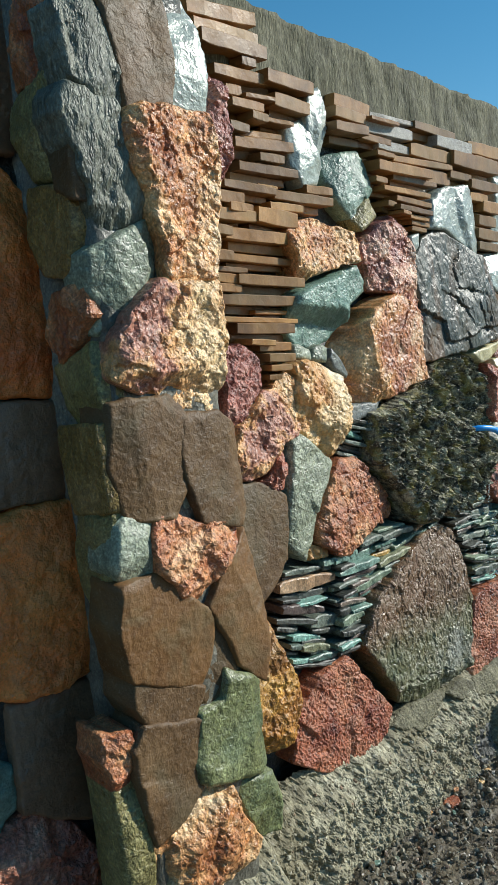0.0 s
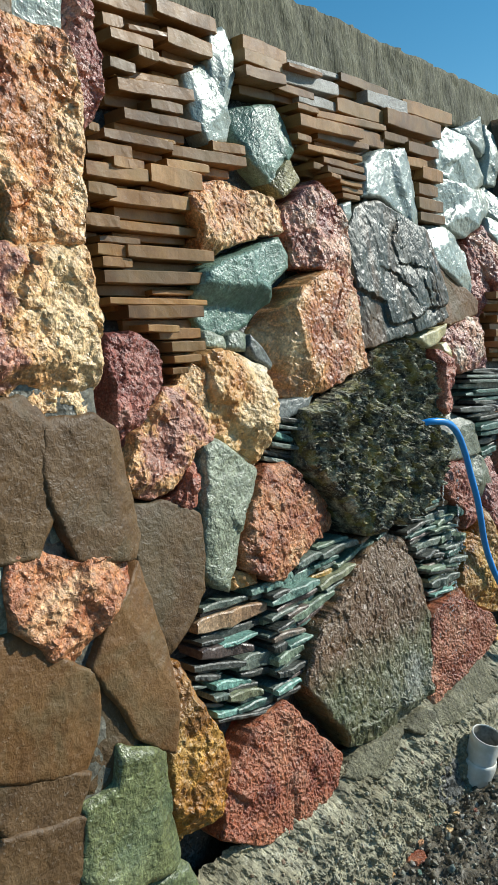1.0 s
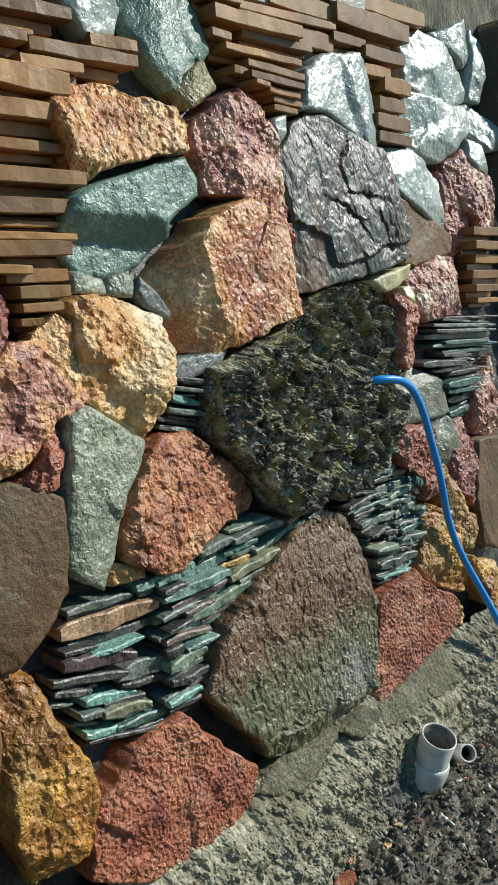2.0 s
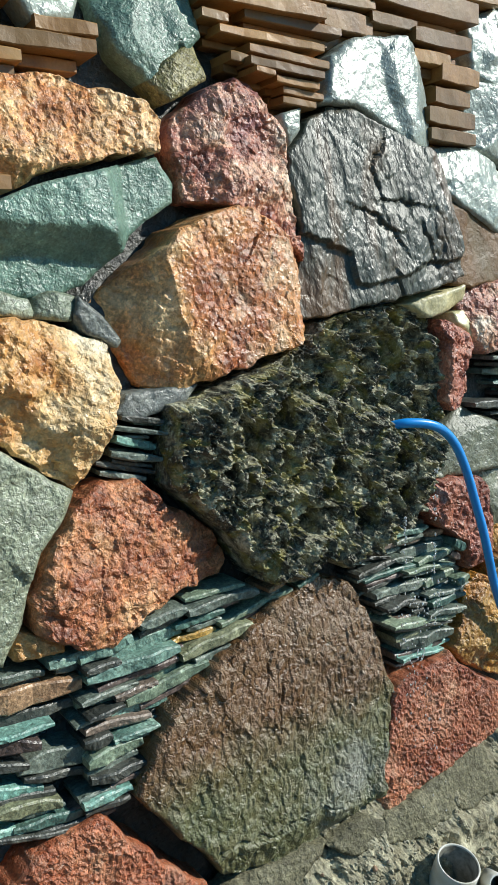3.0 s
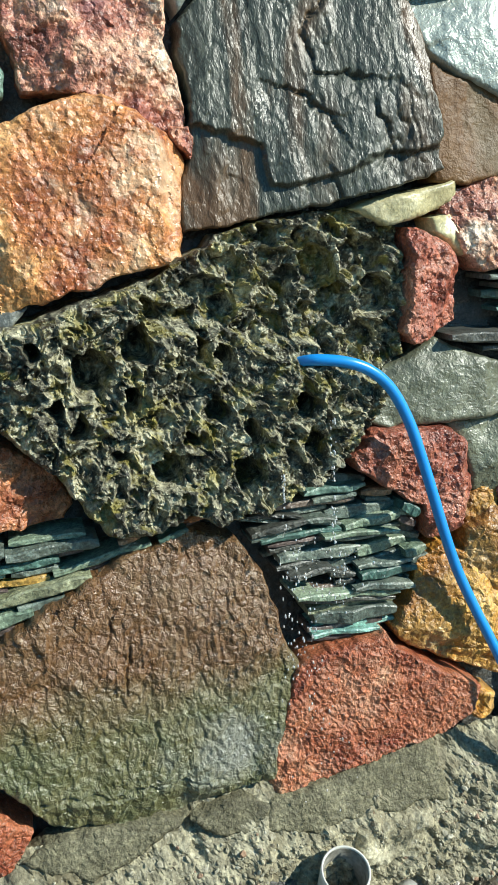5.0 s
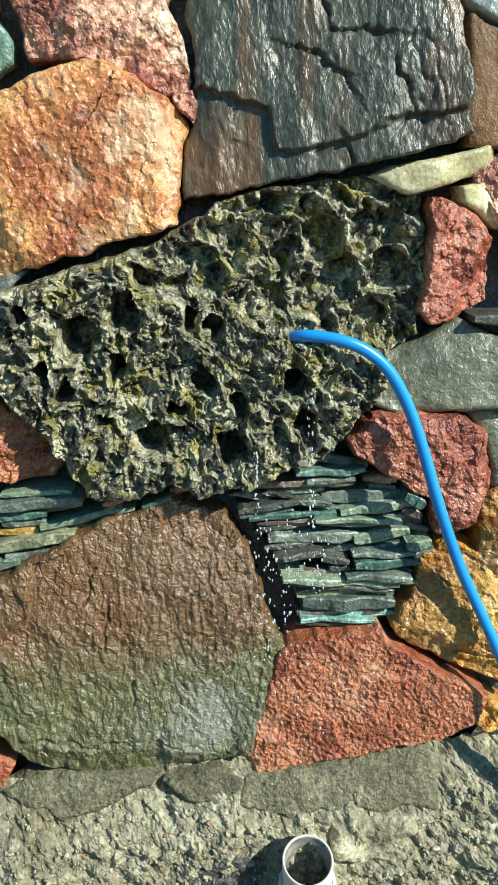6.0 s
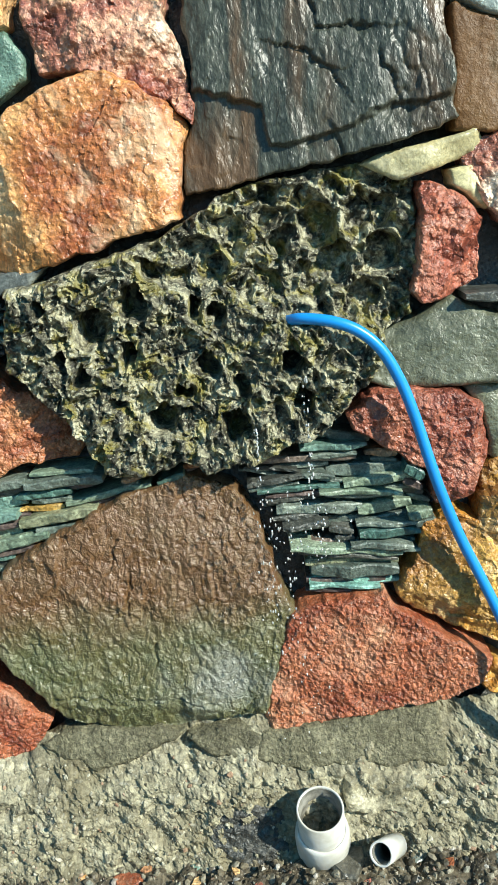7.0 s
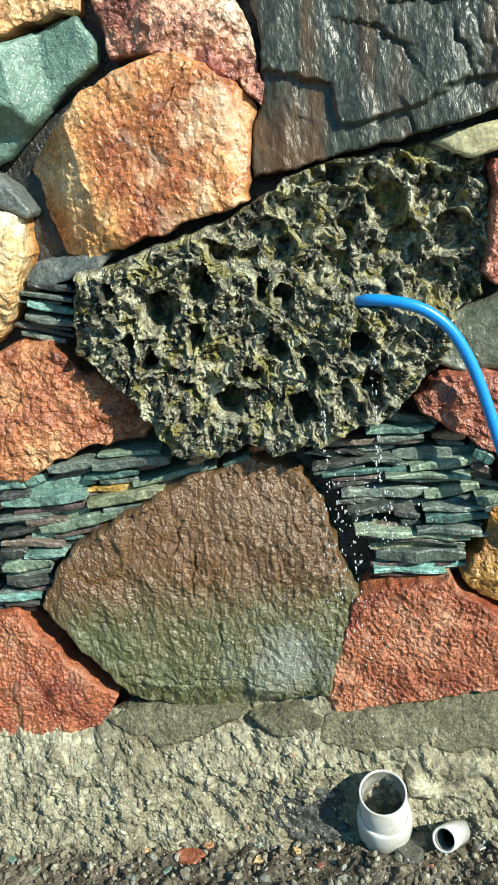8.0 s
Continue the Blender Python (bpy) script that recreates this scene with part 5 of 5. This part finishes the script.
stone(M, 'flat', -0.01, [(-0.379, 0.4), (-0.34, 0.469), (-0.262, 0.523), (-0.178, 0.566), (-0.097, 0.599), (0.0, 0.624), (0.072, 0.595), (0.113, 0.534), (0.133, 0.436), (0.156, 0.364), (0.122, 0.285), (0.095, 0.203), (-0.005, 0.188), (-0.106, 0.18), (-0.185, 0.197), (-0.244, 0.214), (-0.287, 0.278), (-0.338, 0.345)])
stone(M, 'lava', -0.012, [(-0.24, 0.941), (-0.164, 0.951), (-0.089, 0.973), (0.003, 0.993), (0.045, 1.014), (0.095, 1.041), (0.149, 1.06), (0.251, 1.069), (0.326, 1.076), (0.375, 1.059), (0.401, 1.04), (0.395, 0.952), (0.383, 0.853), (0.339, 0.828), (0.328, 0.781), (0.309, 0.757), (0.282, 0.742), (0.263, 0.717), (0.234, 0.692), (0.189, 0.678), (0.114, 0.648), (0.058, 0.643), (0.005, 0.666), (-0.034, 0.651), (-0.082, 0.641), (-0.118, 0.658), (-0.142, 0.697), (-0.173, 0.747), (-0.215, 0.787), (-0.256, 0.827)])
stone(F, 'cement', 0.007, [(0.062, 0.13), (0.093, 0.164), (0.182, 0.17), (0.261, 0.177), (0.321, 0.185), (0.389, 0.185), (0.399, 0.152), (0.397, 0.097), (0.349, 0.108), (0.309, 0.101), (0.272, 0.112), (0.233, 0.108), (0.205, 0.117), (0.155, 0.111)], parent=footing, depth=0.03, swell=0.001)
stone(F, 'cement', 0.007, [(-0.305, 0.172), (-0.264, 0.189), (-0.194, 0.191), (-0.134, 0.188), (-0.045, 0.179), (-0.066, 0.166), (-0.106, 0.159), (-0.137, 0.143), (-0.167, 0.139), (-0.207, 0.126), (-0.236, 0.145), (-0.261, 0.145)], parent=footing, depth=0.03, swell=0.001)
stone(F, 'cement', 0.007, [(-0.045, 0.169), (0.005, 0.176), (0.054, 0.175), (0.092, 0.156), (0.071, 0.142), (0.04, 0.134), (0.011, 0.134), (-0.017, 0.151)], parent=footing, depth=0.03, swell=0.001)
# lump's dark colour holds both wet mortar and the drain pipe's painted shadow
stone(M, 'darkwet', -0.045, [(-0.012, 0.045), (0.062, 0.053), (0.134, 0.037), (0.125, -0.045), (0.054, -0.05), (-0.015, -0.035)])
stone(M, 'rubble', -0.045, [(0.222, 0.095), (0.296, 0.099), (0.363, 0.09), (0.35, 0.022), (0.292, 0.035), (0.226, 0.043)])
stone(M, 'slate', 0, [(-0.361, 1.112), (-0.329, 1.079), (-0.303, 1.046), (-0.313, 1.035), (-0.361, 1.063), (-0.373, 1.086)], swell=0.001)
stone(M, 'paleteal', 0, [(-0.421, 1.11), (-0.398, 1.122), (-0.361, 1.112), (-0.375, 1.077), (-0.432, 1.084)], swell=0.001)
stone(M, 'paleteal', 0, [(-0.488, 1.124), (-0.432, 1.11), (-0.427, 1.084), (-0.49, 1.091)], swell=0.001)
stone(M, 'slate', 0, [(-0.322, 0.945), (-0.304, 0.962), (-0.191, 0.969), (-0.216, 0.952), (-0.297, 0.938)])
stone(M, 'silver', 0, [(-0.32, 1.725), (-0.275, 1.743), (-0.253, 1.693), (-0.294, 1.579), (-0.323, 1.603), (-0.334, 1.668)])
stone(M, 'silver', 0.01, [(-0.403, 1.628), (-0.336, 1.659), (-0.323, 1.605), (-0.285, 1.554), (-0.301, 1.513), (-0.363, 1.501), (-0.393, 1.541)])
stone(M, 'teal', 0.01, [(-0.265, 1.585), (-0.135, 1.613), (-0.096, 1.586), (-0.083, 1.518), (-0.183, 1.437), (-0.23, 1.474), (-0.252, 1.53)])
stone(M, 'olive', 0.005, [(-0.185, 1.436), (-0.098, 1.513), (-0.083, 1.453), (-0.155, 1.414)])
stone(M, 'silver', 0, [(0.628, 1.667), (0.718, 1.701), (0.846, 1.692), (0.951, 1.643), (0.95, 1.559), (0.829, 1.529), (0.715, 1.543), (0.64, 1.567)])
stone(M, 'silver', 0, [(0.612, 1.543), (0.713, 1.536), (0.827, 1.522), (0.955, 1.545), (0.95, 1.483), (0.755, 1.377), (0.596, 1.41)])
stone(M, 'silver', 0, [(0.809, 1.718), (0.876, 1.69), (0.954, 1.651), (0.98, 1.663), (1.04, 1.75), (1.019, 1.792), (0.89, 1.737)])
stone(M, 'silver', 0, [(1.034, 1.764), (1.085, 1.727), (1.029, 1.562), (0.967, 1.562), (0.991, 1.664)])
stone(M, 'silver', 0, [(0.982, 1.556), (1.085, 1.489), (1.166, 1.448), (1.03, 1.428), (0.961, 1.484)])
stone(M, 'silver', 0, [(0.917, 1.449), (1.004, 1.434), (1.045, 1.358), (0.942, 1.367), (0.906, 1.403)])
stone(M, 'pink', 0, [(0.783, 1.371), (0.884, 1.416), (1.04, 1.342), (1.074, 1.214), (0.996, 1.197), (0.889, 1.188), (0.855, 1.241), (0.797, 1.314)])
stone(M, 'plum', 0.01, [(0.75, 1.349), (0.789, 1.329), (0.87, 1.227), (0.869, 1.166), (0.793, 1.128), (0.727, 1.166), (0.755, 1.254)])
stone(M, 'plum', 0, [(0.573, 0.68), (0.672, 0.721), (0.713, 0.67), (0.681, 0.542), (0.646, 0.476), (0.575, 0.537), (0.558, 0.598)])
stone(M, 'pink', 0, [(0.748, 0.769), (0.902, 0.842), (0.872, 0.626), (0.729, 0.652)])
stone(M, 'umber', 0, [(0.714, 0.632), (0.872, 0.626), (0.794, 0.314), (0.69, 0.36), (0.665, 0.487)])
stone(M, 'gold', 0, [(0.62, 0.335), (0.765, 0.276), (0.745, 0.157), (0.645, 0.207)])
stone(M, 'gold', 0.005, [(0.513, 0.488), (0.647, 0.446), (0.633, 0.345), (0.537, 0.403)])

# ---- stacked terracotta tile strips ----
tile(-0.596, 1.837, 0.202, 0.033, -0.018, 9.7)
tile(-0.594, 1.795, 0.190, 0.030, -0.021, 5.6)
tile(-0.571, 1.775, 0.205, 0.033, -0.014, 3.2)
tile(-0.562, 1.714, 0.150, 0.025, -0.02, 2.7)
tile(-0.409, 1.726, 0.159, 0.030, -0.022, 1.7)
tile(-0.525, 1.750, 0.045, 0.021, -0.014, 2.5)
tile(-0.507, 1.719, 0.179, 0.024, -0, 7.4)
tile(-0.367, 1.726, 0.115, 0.024, -0.003, 7.1)
tile(-0.587, 1.675, 0.047, 0.023, -0.004, 6.7)
tile(-0.516, 1.671, 0.093, 0.011, -0.018, 8.2)
tile(-0.397, 1.681, 0.123, 0.032, -0.01, -1.3)
tile(-0.565, 1.644, 0.100, 0.021, -0.017, 3.8)
tile(-0.532, 1.624, 0.047, 0.019, -0.02, -2.8)
tile(-0.446, 1.631, 0.090, 0.011, -0.021, 2.8)
tile(-0.588, 1.595, 0.060, 0.021, -0.018, -0.3)
tile(-0.513, 1.594, 0.159, 0.015, 0, 6.8)
tile(-0.498, 1.573, 0.192, 0.026, -0.002, 5.8)
tile(-0.483, 1.544, 0.081, 0.020, -0.003, 3.0)
tile(-0.496, 1.516, 0.190, 0.022, -0.003, 0.9)
tile(-0.690, 1.467, 0.020, 0.016, -0.019, -4.4)
tile(-0.577, 1.466, 0.159, 0.019, -0.016, -0.3)
tile(-0.508, 1.477, 0.063, 0.009, -0.008, 0.2)
tile(-0.646, 1.439, 0.100, 0.026, -0.005, 2.6)
tile(-0.381, 1.465, 0.206, 0.023, -0.002, 1.0)
tile(-0.317, 1.492, 0.094, 0.021, -0.001, 2.7)
tile(-0.613, 1.419, 0.074, 0.020, -0.022, 2.2)
tile(-0.638, 1.402, 0.136, 0.026, -0.008, 1.2)
tile(-0.501, 1.407, 0.129, 0.037, -0.007, -4.1)
tile(-0.450, 1.437, 0.114, 0.018, -0.011, 0.9)
tile(-0.693, 1.364, 0.059, 0.021, -0.019, -3.2)
tile(-0.559, 1.361, 0.214, 0.027, -0.012, -1.1)
tile(-0.699, 1.312, 0.069, 0.023, -0.022, -0.4)
tile(-0.553, 1.311, 0.201, 0.017, 0, -0.2)
tile(-0.649, 1.285, 0.094, 0.012, -0.001, -0.3)
tile(-0.681, 1.265, 0.060, 0.021, -0.01, -2.7)
tile(-0.546, 1.264, 0.213, 0.023, -0.016, -0.3)
tile(-0.672, 1.245, 0.065, 0.018, -0, -2.2)
tile(-0.586, 1.220, 0.250, 0.024, -0.009, -0.9)
tile(-0.529, 1.195, 0.131, 0.010, -0.001, 0.4)
tile(-0.588, 1.177, 0.238, 0.012, -0.002, -1.1)
tile(-0.576, 1.159, 0.185, 0.024, -0.011, -1.0)
tile(-0.602, 1.129, 0.072, 0.014, -0.013, -4.8)
tile(-0.547, 1.119, 0.108, 0.021, -0.008, -0.8)
tile(-0.554, 1.095, 0.086, 0.020, -0.013, -0.5)
tile(-0.565, 1.073, 0.068, 0.014, -0.02, -0.7)
tile(-0.586, 1.053, 0.035, 0.012, -0.016, -0.6)
tile(-0.136, 1.733, 0.155, 0.034, -0.003, -1.4)
tile(-0.167, 1.698, 0.129, 0.028, -0.023, 0.7)
tile(-0.189, 1.659, 0.136, 0.025, -0.023, 5.1)
tile(0.057, 1.729, 0.227, 0.013, -0.008, 3.1)
tile(-0.027, 1.707, 0.134, 0.011, -0.017, 3.1)
tile(0.013, 1.693, 0.238, 0.031, -0.01, 3.1)
tile(0.257, 1.733, 0.239, 0.025, -0.012, 2.0)
tile(-0.055, 1.658, 0.138, 0.019, -0.015, 0.9)
tile(0.034, 1.650, 0.153, 0.025, 0.002, 0.8)
tile(0.212, 1.659, 0.212, 0.036, -0.019, 1.9)
tile(-0.043, 1.617, 0.078, 0.014, -0.013, 1.9)
tile(0.045, 1.588, 0.252, 0.028, -0.019, 0.9)
tile(0.253, 1.597, 0.126, 0.037, -0.008, 0.9)
tile(0.155, 1.623, 0.317, 0.018, -0.017, 5.0)
tile(-0.060, 1.550, 0.051, 0.016, -0.015, -2.7)
tile(0.115, 1.569, 0.217, 0.017, -0.005, 0.7)
tile(0.056, 1.531, 0.224, 0.015, -0.016, -0.5)
tile(0.093, 1.508, 0.182, 0.016, -0.009, -0.8)
tile(-0.018, 1.491, 0.035, 0.016, -0, -8.0)
tile(0.069, 1.481, 0.160, 0.015, -0.021, -1.3)
tile(0.016, 1.469, 0.041, 0.011, -0.022, -4.4)
tile(0.095, 1.463, 0.098, 0.013, -0.018, -1.6)
tile(0.114, 1.449, 0.094, 0.013, -0.004, -1.6)
tile(0.101, 1.432, 0.076, 0.013, -0.008, -1.6)
tile(0.338, 1.703, 0.191, 0.035, -0.018, 1.9)
tile(0.574, 1.719, 0.290, 0.038, -0.015, 2.3)
tile(0.466, 1.666, 0.309, 0.046, -0.019, 1.8)
tile(0.371, 1.616, 0.126, 0.022, -0.012, 2.0)
tile(0.504, 1.601, 0.170, 0.031, -0.023, 0.2)
tile(0.474, 1.564, 0.106, 0.026, -0.006, 0.7)
tile(0.563, 1.541, 0.122, 0.037, -0.001, -1.6)
tile(0.547, 1.498, 0.111, 0.034, 0.001, -1.5)
tile(0.517, 1.450, 0.149, 0.033, -0.005, -1.6)
tile(0.514, 1.412, 0.136, 0.026, 0.001, -2.3)
tile(0.902, 1.193, 0.183, 0.024, -0.024, -0.3)
tile(0.912, 1.155, 0.207, 0.024, -0.016, -1.4)
tile(0.938, 1.118, 0.169, 0.025, 0.001, -2.4)
tile(0.921, 1.075, 0.192, 0.024, -0.004, -2.6)
tile(0.889, 1.038, 0.159, 0.021, -0.013, -2.9)
tile(0.913, 1.003, 0.148, 0.015, 0.001, -3.0)

# ---- stacked slates ----
slate('pt', -0.392, 0.614, 0.081, 0.023, 0.001, 7.4)
slate('pt', -0.325, 0.601, 0.121, 0.035, 0.007, 3.9)
slate('dk', -0.404, 0.594, 0.056, 0.014, -0.008, 2.7)
slate('dg', -0.300, 0.637, 0.080, 0.021, -0.011, 5.8)
slate('pg', -0.200, 0.648, 0.111, 0.012, -0.004, 0.2)
slate('dg', -0.195, 0.635, 0.130, 0.018, -0.012, 1.6)
slate('dt', -0.234, 0.615, 0.093, 0.017, -0.005, 0.8)
slate('yl', -0.243, 0.588, 0.080, 0.015, 0.011, 1.2)
slate('pg', -0.126, 0.606, 0.149, 0.017, -0.007, 9.2)
slate('pt', -0.356, 0.583, 0.150, 0.023, -0.016, 2.3)
slate('ol', -0.212, 0.577, 0.134, 0.027, -0.015, 6.8)
slate('dk', -0.078, 0.597, 0.120, 0.015, -0.011, 12.1)
slate('pg', -0.363, 0.549, 0.163, 0.030, 0.006, 2.7)
slate('br', -0.357, 0.544, 0.076, 0.013, -0.006, 3.2)
slate('pg', -0.303, 0.537, 0.139, 0.022, -0.008, 9.3)
slate('dk', -0.410, 0.532, 0.061, 0.011, -0.013, 3.3)
slate('pt', -0.348, 0.510, 0.086, 0.022, 0.011, -1.5)
slate('br', -0.390, 0.504, 0.115, 0.015, -0.004, -8.2)
slate('dk', -0.425, 0.492, 0.045, 0.021, -0.01, -7.9)
slate('pt', -0.368, 0.486, 0.068, 0.013, -0.014, 1.1)
slate('pg', -0.403, 0.470, 0.094, 0.025, -0.014, 2.2)
slate('dk', -0.402, 0.440, 0.087, 0.021, -0.011, -0.5)
slate('dg', -0.437, 0.418, 0.057, 0.016, 0.003, -1.7)
slate('bt', -0.424, 0.413, 0.072, 0.018, -0.012, 0.4)
slate('ch', -0.085, 0.629, 0.031, 0.015, -0.015, 11.4)
slate('rust', 0.019, 0.639, 0.037, 0.011, -0.002, 11.4)
slate('dt', -0.019, 0.625, 0.045, 0.012, -0.009, 17.5)
slate('dg', 0.255, 0.664, 0.123, 0.022, 0.012, -10.1)
slate('pt', 0.249, 0.651, 0.107, 0.018, -0.013, -1.0)
slate('br', 0.199, 0.633, 0.164, 0.018, -0.001, -3.2)
slate('ch', 0.327, 0.630, 0.054, 0.016, 0.006, -1.9)
slate('dk', 0.144, 0.622, 0.083, 0.009, -0.005, -7.9)
slate('dg', 0.309, 0.603, 0.138, 0.026, 0.012, -0.8)
slate('dg', 0.220, 0.605, 0.055, 0.016, -0.003, -7.6)
slate('dk', 0.149, 0.603, 0.088, 0.015, -0.009, 5.7)
slate('pg', 0.322, 0.590, 0.124, 0.024, -0.005, 3.1)
slate('dt', 0.375, 0.601, 0.035, 0.029, -0.015, -32.9)
slate('dt', 0.187, 0.585, 0.138, 0.015, -0.004, 1.3)
slate('pg', 0.288, 0.573, 0.131, 0.014, -0.009, -6.2)
slate('dk', 0.373, 0.562, 0.044, 0.021, 0.009, -16.9)
slate('dg', 0.219, 0.546, 0.134, 0.032, 0.007, -1.6)
slate('pg', 0.327, 0.541, 0.093, 0.028, -0.002, 5.4)
slate('pg', 0.383, 0.527, 0.040, 0.022, -0.015, 6.2)
slate('dk', 0.194, 0.526, 0.078, 0.015, -0.009, -0.2)
slate('dk', 0.252, 0.509, 0.041, 0.019, -0.009, -4.3)
slate('dg', 0.327, 0.516, 0.108, 0.012, -0.01, -1.4)
slate('dt', 0.331, 0.501, 0.099, 0.021, -0.01, -2.1)
slate('br', 0.220, 0.486, 0.089, 0.016, 0.008, -0.5)
slate('dg', 0.316, 0.483, 0.109, 0.019, -0.012, -5.2)
slate('pg', 0.258, 0.477, 0.197, 0.014, -0.015, -8.1)
slate('ol', 0.267, 0.448, 0.168, 0.022, 0.01, -2.8)
slate('dg', 0.270, 0.436, 0.158, 0.025, -0, -2.3)
slate('bt', 0.268, 0.415, 0.164, 0.015, 0.012, -4.0)
slate('bt', 0.251, 0.410, 0.116, 0.013, -0.005, -3.9)
slate('dk', 0.182, 0.564, 0.093, 0.013, 0.009, 1.3)
slate('dk', 0.179, 0.535, 0.074, 0.011, 0.002, -1.5)
slate('ch', -0.527, 0.581, 0.195, 0.037, 0.011, -4.6)
slate('dg', -0.546, 0.613, 0.136, 0.019, 0.01, -7.5)
slate('pt', -0.417, 0.613, 0.120, 0.022, 0.003, -1.8)
slate('bt', -0.533, 0.542, 0.095, 0.014, -0.008, -3.8)
slate('um', -0.571, 0.534, 0.138, 0.028, -0.005, -11.2)
slate('dk', -0.596, 0.507, 0.088, 0.012, 0.013, -12.5)
slate('dg', -0.462, 0.478, 0.154, 0.032, 0.014, -8.4)
slate('dk', -0.438, 0.448, 0.181, 0.014, 0.015, -14.6)
slate('dk', -0.623, 0.502, 0.063, 0.013, -0.002, -16.1)
slate('bt', -0.555, 0.462, 0.103, 0.021, 0.007, -14.0)
slate('dg', -0.595, 0.454, 0.062, 0.015, 0.011, -20.3)
slate('ol', -0.532, 0.434, 0.094, 0.022, 0.007, -13.2)
slate('bt', -0.577, 0.415, 0.075, 0.017, 0.012, -16.0)
slate('dt', -0.474, 0.400, 0.167, 0.017, 0.004, -6.8)
slate('dk', -0.545, 0.398, 0.141, 0.010, 0.007, -14.4)
slate('dk', -0.596, 0.558, 0.064, 0.012, 0.008, -11.6)
slate('dg', -0.398, 0.553, 0.095, 0.017, -0.003, -1.0)
slate('dk', -0.390, 0.504, 0.124, 0.016, 0.015, -12.9)
slate('dg', 0.762, 0.964, 0.396, 0.016, 0.011, -2.3)
slate('pg', 0.722, 0.946, 0.358, 0.021, -0.014, -3.3)
slate('dt', 0.729, 0.918, 0.327, 0.027, 0.011, -4.5)
slate('pg', 0.761, 0.891, 0.351, 0.025, 0.011, -4.0)
slate('pg', 0.694, 0.869, 0.176, 0.018, 0.003, -4.6)
slate('dk', 0.580, 0.860, 0.204, 0.026, -0.015, -4.9)
slate('dt', 0.741, 0.820, 0.221, 0.024, 0.009, -2.3)
slate('dt', 0.668, 0.800, 0.192, 0.029, -0.012, -1.5)
slate('dg', 0.698, 0.756, 0.168, 0.030, 0.011, 0.2)
slate('dk', 0.651, 0.727, 0.120, 0.024, 0.003, 2.0)
slate('dk', -0.290, 0.930, 0.070, 0.012, -0.014, -11.2)
slate('dg', -0.302, 0.916, 0.093, 0.012, -0.011, -11.3)
slate('bt', -0.298, 0.895, 0.073, 0.017, 0.002, -15.9)
slate('dg', -0.301, 0.875, 0.091, 0.014, -0, -13.2)
slate('dk', -0.317, 0.860, 0.100, 0.015, 0.005, -17.7)
